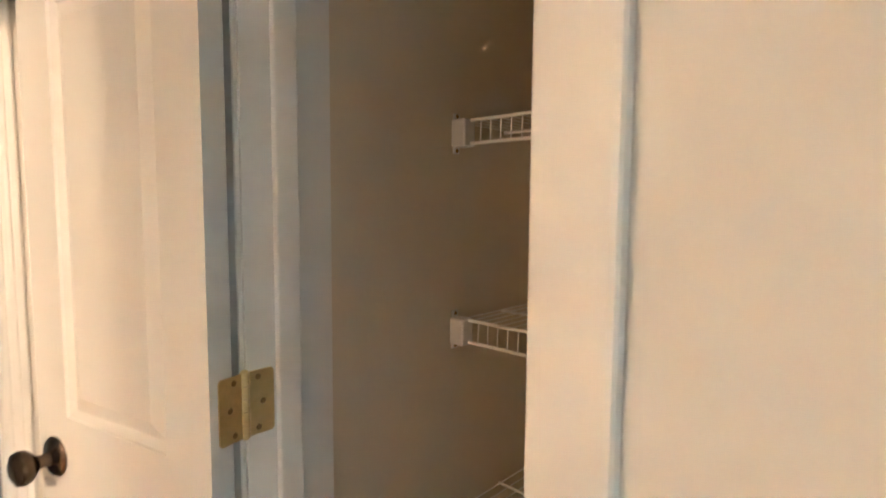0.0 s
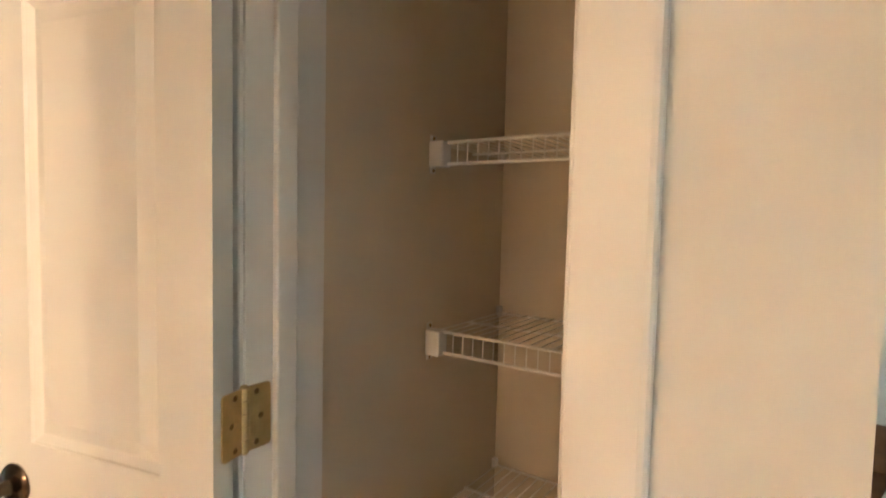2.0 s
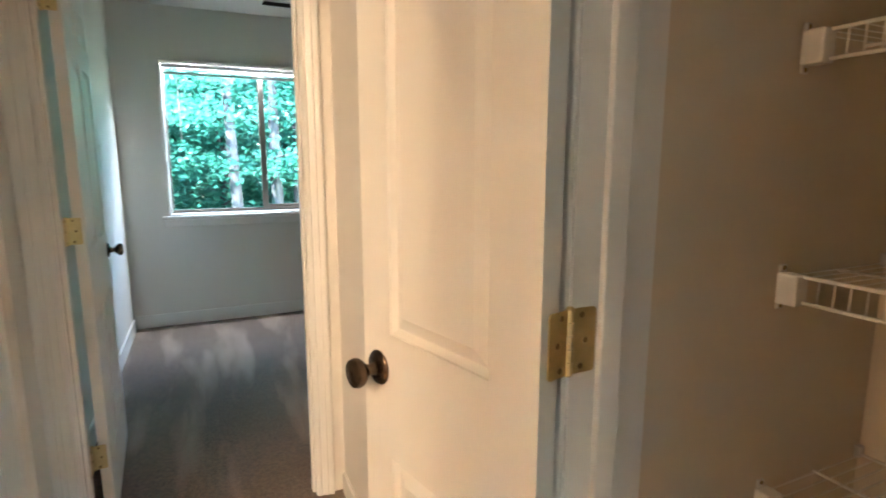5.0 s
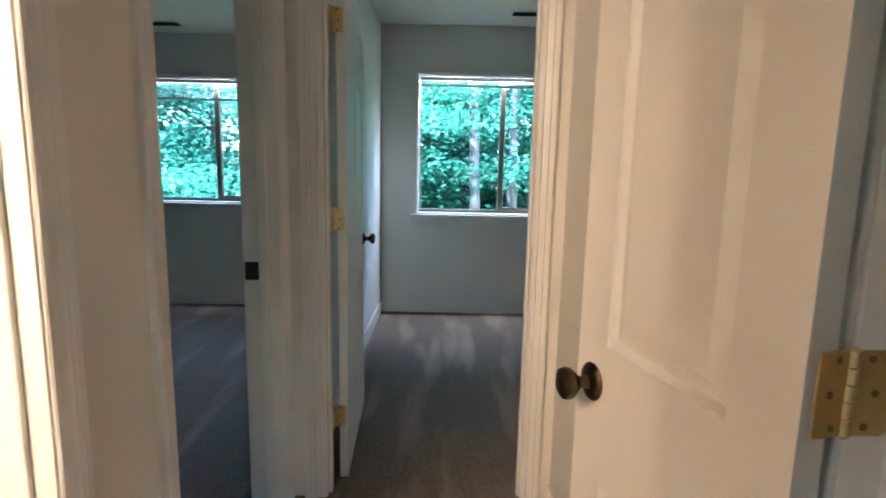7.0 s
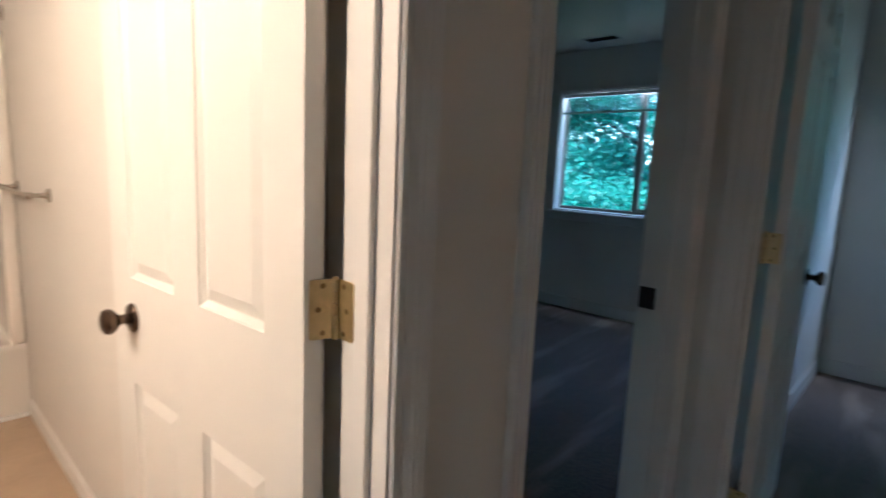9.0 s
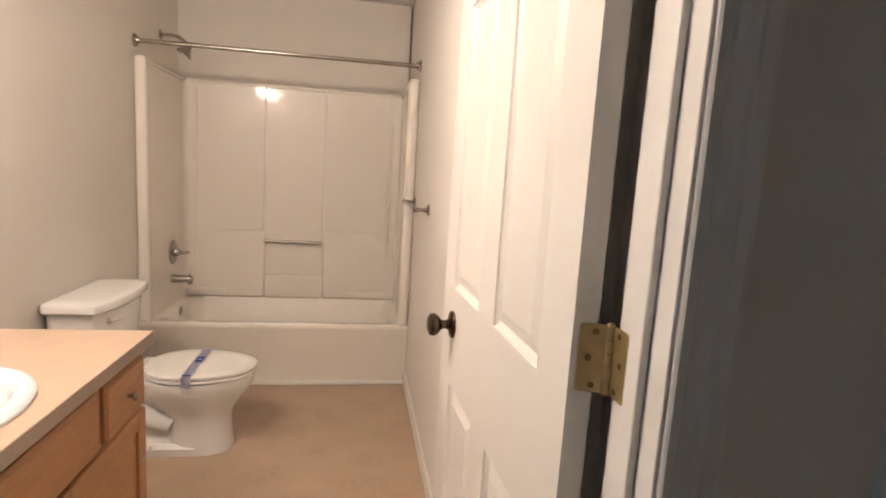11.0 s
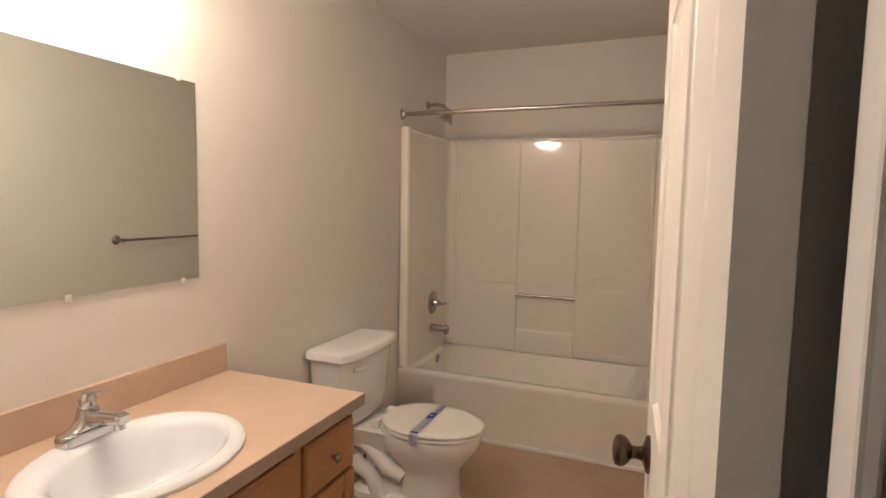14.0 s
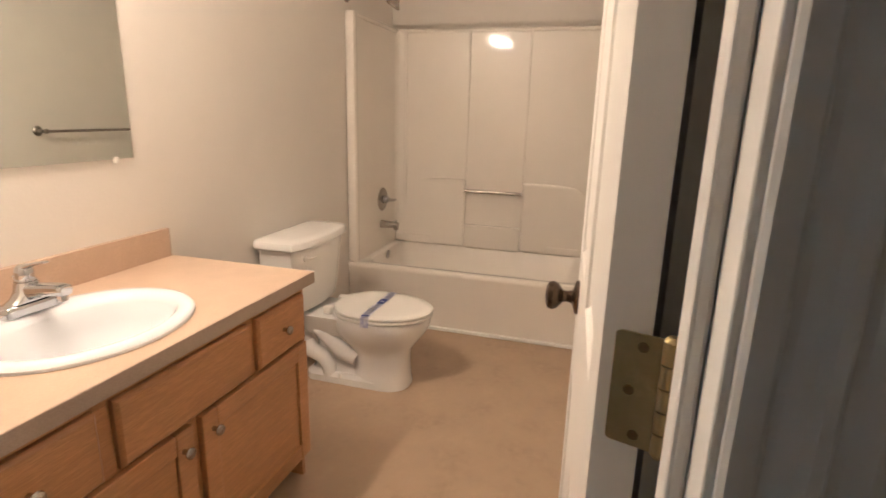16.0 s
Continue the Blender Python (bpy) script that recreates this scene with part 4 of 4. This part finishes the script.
def knob(parent, x, z):
    part("knob", lathe([(0.007, 0), (0.0055, 0.008), (0.006, 0.013), (0.0135, 0.017), (0.015, 0.021), (0.013, 0.0255), (0.006, 0.0275), (0, 0.0278)], 22), NICKEL, parent, "brushed nickel knob", True, pose(x, VYF + 0.0195, z, -90, 0, 0))


def drawer_front(name, x0, x1, z0, z1, with_knob):
    bm = box(x0, x1, VYF + 0.0008, VYF + 0.0195, z0, z1)
    es = [e for e in bm.edges if all(v.co.y > VYF + 0.01 for v in e.verts)]
    bmesh.ops.bevel(bm, geom=es, offset=0.009, segments=4, profile=0.3, affect="EDGES")
    ob = part(name, bm, OAKH, vanity)
    if with_knob:
        knob(ob, (x0 + x1) / 2, (z0 + z1) / 2)


def cabinet_door(x0, x1, z0, z1, knob_x):
    sw = 0.055
    y0, y1 = VYF + 0.0008, VYF + 0.0195
    d = part("door", box(x0 + sw - 0.006, x1 - sw + 0.006, y0 + 0.002, y0 + 0.010, z0 + sw - 0.006, z1 - sw + 0.006), OAK, vanity)
    for a, b, c, e, m in ((x0, x0 + sw, z0, z1, OAK), (x1 - sw, x1, z0, z1, OAK), (x0 + sw, x1 - sw, z0, z0 + sw, OAKH), (x0 + sw, x1 - sw, z1 - sw, z1, OAKH)):
        part("door_rail", box(a, b, y0, y1, c, e, 0.0035, 2), m, d)
    knob(d, knob_x, z1 - 0.053)


drawer_front("drawer", -0.558, -0.306, 0.545, 0.705, True)
drawer_front("false_front", -0.268, 0.166, 0.545, 0.705, False)
drawer_front("drawer", 0.206, 0.500, 0.545, 0.705, True)
cabinet_door(-0.558, -0.062, 0.115, 0.536, -0.098)
cabinet_door(-0.030, 0.500, 0.115, 0.536, 0.006)

counter = thing("countertop", "tan laminate vanity countertop with a backsplash", "countertop", pose(0, 0, 0))
SX, SY, SA, SBB = 0.0, -1.205, 0.262, 0.218
# top sheet with an oval cut-out for the basin
X0, X1, Y0, Y1 = -0.600, 0.527, -1.522, -0.938
bm = bmesh.new()
n = 64


def ray_to_rect(a):
    c, s = math.cos(a), math.sin(a)
    k = min(((X1 - SX) if c > 0 else (X0 - SX)) / c if abs(c) > 1e-6 else 9, ((Y1 - SY) if s > 0 else (Y0 - SY)) / s if abs(s) > 1e-6 else 9)
    return SX + k * c, SY + k * s


angs = sorted([2 * math.pi * i / n for i in range(n)] + [math.atan2(y - SY, x - SX) % (2 * math.pi) for x in (X0, X1) for y in (Y0, Y1)])
rim_in = [(SX + (SA - 0.02) * math.cos(a), SY + (SBB - 0.02) * math.sin(a)) for a in angs]
rim_out = [ray_to_rect(a) for a in angs]
loops = [[(x, y, CT - 0.019) for x, y in rim_in], [(x, y, CT) for x, y in rim_in], [(x, y, CT) for x, y in rim_out], [(x, y, CT - 0.003) for x, y in rim_out], [(x, y, CT - 0.019) for x, y in rim_out], [(x, y, CT - 0.019) for x, y in rim_in]]
loft(loops, False, False, bm)
part("top", bm, LAMI, counter)
part("front_edge", box(X0, X1, Y1 + 0.0005, Y1 + 0.0025, CT - 0.038, CT - 0.001), LAMIEDGE, counter, "darker laminate edge band")
part("side_edge", box(X0 - 0.0025, X0 - 0.0005, Y0, Y1 + 0.002, CT - 0.038, CT - 0.001), LAMIEDGE, counter, "darker laminate edge band")
part("build_up", box(X0 + 0.0005, X1 - 0.001, Y1 - 0.022, Y1 - 0.0005, CT - 0.038, CT - 0.0195), LAMIEDGE, counter)
part("backsplash", box(X0 + 0.012, X1, -1.523, -1.504, CT + 0.0005, CT + 0.101), LAMI, counter)
part("backsplash_edge", box(X0 + 0.0095, X0 + 0.0118, -1.523, -1.504, CT + 0.0005, CT + 0.101), LAMIEDGE, counter)

sink = thing("sink", "white oval drop-in china sink", "sink", pose(SX, SY, CT))


def oval(z, a, b, dy=0.0):
    return [(a * math.cos(2 * math.pi * i / 64), dy + b * math.sin(2 * math.pi * i / 64), z) for i in range(64)]


bas = [oval(0.001, SA, SBB), oval(0.008, SA, SBB), oval(0.015, SA - 0.006, SBB - 0.006), oval(0.019, SA - 0.018, SBB - 0.018), oval(0.018, SA - 0.036, SBB - 0.036, 0.004), oval(0.012, SA - 0.050, SBB - 0.056, 0.014), oval(-0.004, SA - 0.060, SBB - 0.068, 0.018), oval(-0.05, SA - 0.075, SBB - 0.085, 0.020), oval(-0.10, SA - 0.11, SBB - 0.105, 0.018), oval(-0.125, SA - 0.16, SBB - 0.14, 0.012), oval(-0.132, 0.03, 0.03, 0.0), oval(-0.136, 0.022, 0.022, 0.0)]
part("basin", loft(bas, False, True), SINKW, sink, "", True)
part("drain", lathe([(0.022, -0.133), (0.021, -0.1295), (0.012, -0.129), (0, -0.128)], 24), CHROME, sink, "chrome drain", True)

faucet = thing("faucet", "chrome single-lever bathroom faucet", "faucet", pose(0.0, -1.385, CT + 0.019))
base = loft([rrect(-0.079, 0.079, -0.026, 0.027, 0.0, 0.025, 8), rrect(-0.079, 0.079, -0.026, 0.027, 0.016, 0.025, 8), rrect(-0.076, 0.076, -0.024, 0.025, 0.024, 0.023, 8), rrect(-0.068, 0.068, -0.017, 0.018, 0.028, 0.016, 8)], True, True)
part("deck_plate", base, CHROME, faucet, "", True)
body = loft([rrect(-0.056, 0.056, -0.022, 0.024, 0.0275, 0.020, 8), rrect(-0.040, 0.040, -0.022, 0.026, 0.036, 0.020, 8), rrect(-0.029, 0.029, -0.021, 0.026, 0.052, 0.018, 8), rrect(-0.023, 0.023, -0.020, 0.022, 0.076, 0.017, 8)], True, True)
part("body", body, CHROME, faucet, "", True)


def spout_ring(y, z, w, h, n=28, p=3.4):
    return [(math.copysign(abs(math.cos(a)) ** (2 / p), math.cos(a)) * w, y, z + math.copysign(abs(math.sin(a)) ** (2 / p), math.sin(a)) * h) for a in (2 * math.pi * k / n for k in range(n))]


sp = loft([spout_ring(*q) for q in ((0.0, 0.046, 0.024, 0.024), (0.035, 0.054, 0.022, 0.019), (0.075, 0.062, 0.020, 0.0155), (0.112, 0.066, 0.0185, 0.0145), (0.128, 0.0655, 0.0175, 0.0135), (0.132, 0.065, 0.014, 0.010))], True, True)
part("spout", sp, CHROME, faucet, "", True)
part("aerator", tube([(0, 0.112, 0.054), (0, 0.114, 0.038)], 0.0125, 20), CHROME, faucet, "", True)
part("lever_hub", lathe([(0.0225, 0.0765), (0.0225, 0.080), (0.0195, 0.084), (0.0205, 0.098), (0.018, 0.110), (0.010, 0.117), (0, 0.118)], 28), CHROME, faucet, "", True)
lv = loft([spout_ring(*q) for q in ((-0.008, 0.106, 0.013, 0.009), (0.014, 0.114, 0.0115, 0.0065), (0.045, 0.124, 0.009, 0.004), (0.072, 0.130, 0.0095, 0.003), (0.080, 0.131, 0.007, 0.002))], True, True)
part("lever", lv, CHROME, faucet, "", True)
part("drain_rod", lathe([(0.0025, 0.0), (0.0025, 0.052), (0.005, 0.055), (0.0055, 0.062), (0, 0.066)], 14), CHROME, faucet, "", True, pose(0, -0.0235, 0.022, 12, 0, 0))

mirror = thing("mirror", "frameless wall mirror held by small clips", "mirror", pose(0, 0, 0))
part("glass", box(-0.487, 0.505, -1.5225, -1.5175, 1.122, 1.772, 0.0012, 1), MIRROR, mirror)
for x, z in ((-0.42, 1.772), (0.36, 1.772), (-0.42, 1.122), (-0.05, 1.122), (0.36, 1.122)):
    s = 1 if z > 1.5 else -1
    part("clip", box(x - 0.008, x + 0.008, -1.5235, -1.513, z + (-0.008 if s > 0 else -0.012), z + (0.012 if s > 0 else 0.008), 0.003, 2), PLASTIC, mirror, "small clear plastic clip")

bar = thing("towel_bar", "brushed nickel towel bar on the bathroom wall", "towel bar", pose(0, 0, 0))
for x in (-1.325, -1.965):
    part("post", lathe([(0, 0), (0.027, 0), (0.028, 0.004), (0.024, 0.009), (0.013, 0.014), (0.009, 0.026), (0.0085, 0.050), (0.013, 0.058), (0.0145, 0.067), (0.011, 0.076), (0, 0.078)], 26), NICKEL, bar, "", True, pose(x, BN - 0.0005, 1.138, 90, 0, 0))
part("bar", tube([(-1.325, BN - 0.066, 1.138), (-1.965, BN - 0.066, 1.138)], 0.008, 16), NICKEL, bar, "", True)

vlight = thing("vanity_light", "metal bar wall light with three lamp sockets above the mirror", "wall lamp", pose(0.0, -1.5235, 2.085))
part("back_plate", box(-0.32, 0.32, 0.0005, 0.022, -0.05, 0.05, 0.008, 3), NICKEL, vlight, "", True)
for x in (-0.16, 0.0, 0.16):
    part("socket", lathe([(0, 0.022), (0.036, 0.022), (0.036, 0.030), (0.024, 0.038), (0.022, 0.150), (0.018, 0.155), (0, 0.155)], 28), NICKEL, vlight, "", True, pose(x, 0, 0, -90, 0, 0))


# ---- outdoors ----
gm = bmesh.new()
n = 44
vs = {}
for i in range(n + 1):
    for k in range(n + 1):
        u, v = i / n * 2 - 1, k / n * 2 - 1
        x, y = 160 * u * abs(u) ** 0.8, 4.4 + 160 * v * abs(v) ** 0.8
        z = -2.7 + 0.25 * noise.noise((x * 0.1, y * 0.1, 0))
        if y > 9:
            z += min((y - 9) * 0.10, 3.0)
        vs[i, k] = gm.verts.new((x, y, z))
for i in range(n):
    for k in range(n):
        gm.faces.new((vs[i, k], vs[i + 1, k], vs[i + 1, k + 1], vs[i, k + 1]))
structure("ground", gm, EARTH, "brown and green woodland ground", "ground", True)


def tree(x, y, z, height, radius, crown_r, crown_from, leaves, material, seed, label, lean=0.0):
    rnd = random.Random(seed)
    t = thing("tree", label, "tree", pose(x, y, z), group="trees outside the bedrooms")
    pts = [(lean * s * s * height + 0.12 * math.sin(3 * s + seed), 0.10 * math.cos(2.3 * s + seed) - 0.1, height * s) for s in (0, 0.04, 0.15, 0.3, 0.45, 0.6, 0.75, 0.9, 1.0)]
    bm = tube(pts, radius, 12, taper=[radius * r for r in (1.35, 1.1, 0.98, 0.9, 0.8, 0.66, 0.5, 0.3, 0.1)])
    tips = []
    for k in range(15):
        s = crown_from + (0.94 - crown_from) * k / 15
        a = rnd.uniform(0, 6.28)
        base = Vector((lean * s * s * height + 0.12 * math.sin(3 * s + seed), 0, height * s))
        ln = crown_r * rnd.uniform(0.6, 1.05) * (1.15 - 0.55 * s)
        d = Vector((math.cos(a), math.sin(a), rnd.uniform(0.05, 0.5)))
        mid, tip = base + d * ln * 0.5 + Vector((0, 0, 0.1)), base + d * ln
        tube([base, mid, tip], 0.04, 6, bm, taper=[radius * 0.28, radius * 0.16, 0.012])
        tips += [mid, tip, base.lerp(tip, 0.75)]
    part("trunk", bm, BARK, t, "", True)
    verts, faces = [], []
    spots = [p + Vector((rnd.gauss(0, 0.3), rnd.gauss(0, 0.3), rnd.gauss(0, 0.25))) for p in tips for _ in range(2)]
    for k in range(leaves):
        c = rnd.choice(spots) + Vector((rnd.gauss(0, 0.45), rnd.gauss(0, 0.45), rnd.gauss(0, 0.11)))
        q = Euler((rnd.gauss(0, 0.55), rnd.gauss(0, 0.55), rnd.uniform(0, 6.28))).to_matrix()
        s = rnd.uniform(0.032, 0.066)
        i = len(verts)
        for u, v, w in ((0, -1.0, 0), (0.62, -0.1, 0.14), (0, 1.1, -0.05), (-0.62, -0.1, 0.14)):
            verts.append(c + q @ Vector((u * s, v * s, w * s)))
        faces += [(i, i + 1, i + 2), (i, i + 2, i + 3)]
    me = bpy.data.meshes.new("crown")
    me.from_pydata(verts, [], faces)
    me.materials.append(material)
    crown = new("crown", me)
    crown.parent = t


TRUNKS = [(1.78, 8.5, 9.5), (2.52, 8.8, 9.0), (2.95, 9.4, 9.5)]
rt = random.Random(5)
plan = [(1.55, 10.2, 7.3, 0.17, 3.0), (3.6, 11.0, 7.9, 0.19, 3.2), (2.75, 13.0, 7.9, 0.16, 3.0), (0.2, 11.5, 6.6, 0.15, 3.0), (5.6, 9.8, 7.3, 0.17, 3.0), (-1.9, 9.0, 5.9, 0.15, 3.1), (-3.6, 10.5, 6.6, 0.15, 3.2), (-0.9, 13.0, 7.3, 0.15, 3.2), (-5.8, 9.4, 6.6, 0.16, 3.0), (7.8, 12.0, 7.9, 0.18, 3.2), (4.6, 15.5, 9.6, 0.18, 3.4), (1.0, 16.5, 9.6, 0.18, 3.6), (-3.0, 15.5, 9.6, 0.17, 3.5), (8.5, 17.0, 10.4, 0.2, 3.8), (-7.5, 14.0, 9.6, 0.18, 3.6), (-11.0, 12.5, 7.9, 0.18, 3.6), (12.0, 13.5, 7.9, 0.18, 3.6)]
for k, (x, y, h, r, c) in enumerate(plan):
    tree(x, y, -2.85 + max(0, min((y - 9) * 0.10, 3.0)), h, r, c, 0.22, 26000 if y < 12.5 else 15000, LEAF if k % 3 else LEAF2, k, "tall deciduous tree with bright green leaves" if k % 3 else "tall shady deciduous tree with darker leaves", rt.uniform(-0.05, 0.05) / 5)

# pale bare-stemmed trees close to the house
for k, (x, y, h) in enumerate(TRUNKS):
    tree(x, y, -2.75, h, 0.10 + 0.02 * (k % 2), 2.2, 0.68, 9000, LEAF, 40 + k, "slender tree with a pale bare trunk", 0.004 * (k - 1))


def brush(name, cx, cy, cz, sx, sy, sz, count, seed, material, label):
    rnd = random.Random(seed)
    verts, faces = [], []
    for k in range(count):
        c = Vector((cx + rnd.uniform(-sx, sx), cy + rnd.uniform(-sy, sy), cz + sz * rnd.random() ** 0.8))
        if noise.noise((c.x * 0.5, c.y * 0.5, c.z * 0.7)) < -0.12:
            continue
        q = Euler((rnd.gauss(0.3, 0.6), rnd.gauss(0, 0.6), rnd.uniform(0, 6.28))).to_matrix()
        s = rnd.uniform(0.05, 0.11)
        i = len(verts)
        for u, v, w in ((0, -1.0, 0), (0.62, -0.1, 0.14), (0, 1.1, -0.05), (-0.62, -0.1, 0.14)):
            verts.append(c + q @ Vector((u * s, v * s, w * s)))
        faces += [(i, i + 1, i + 2), (i, i + 2, i + 3)]
    me = bpy.data.meshes.new(name)
    me.from_pydata(verts, [], faces)
    me.materials.append(material)
    return tagged(new(name, me), label, "foliage", kind="stuff")


brush("undergrowth", 0, 19.5, -2.0, 20, 2.6, 8.5, 110000, 11, LEAF2, "dense green woodland foliage in the distance")
brush("shrubs", 0, 12.0, -2.6, 13, 2.6, 4.6, 120000, 12, LEAF, "low bright green shrubs under the trees")
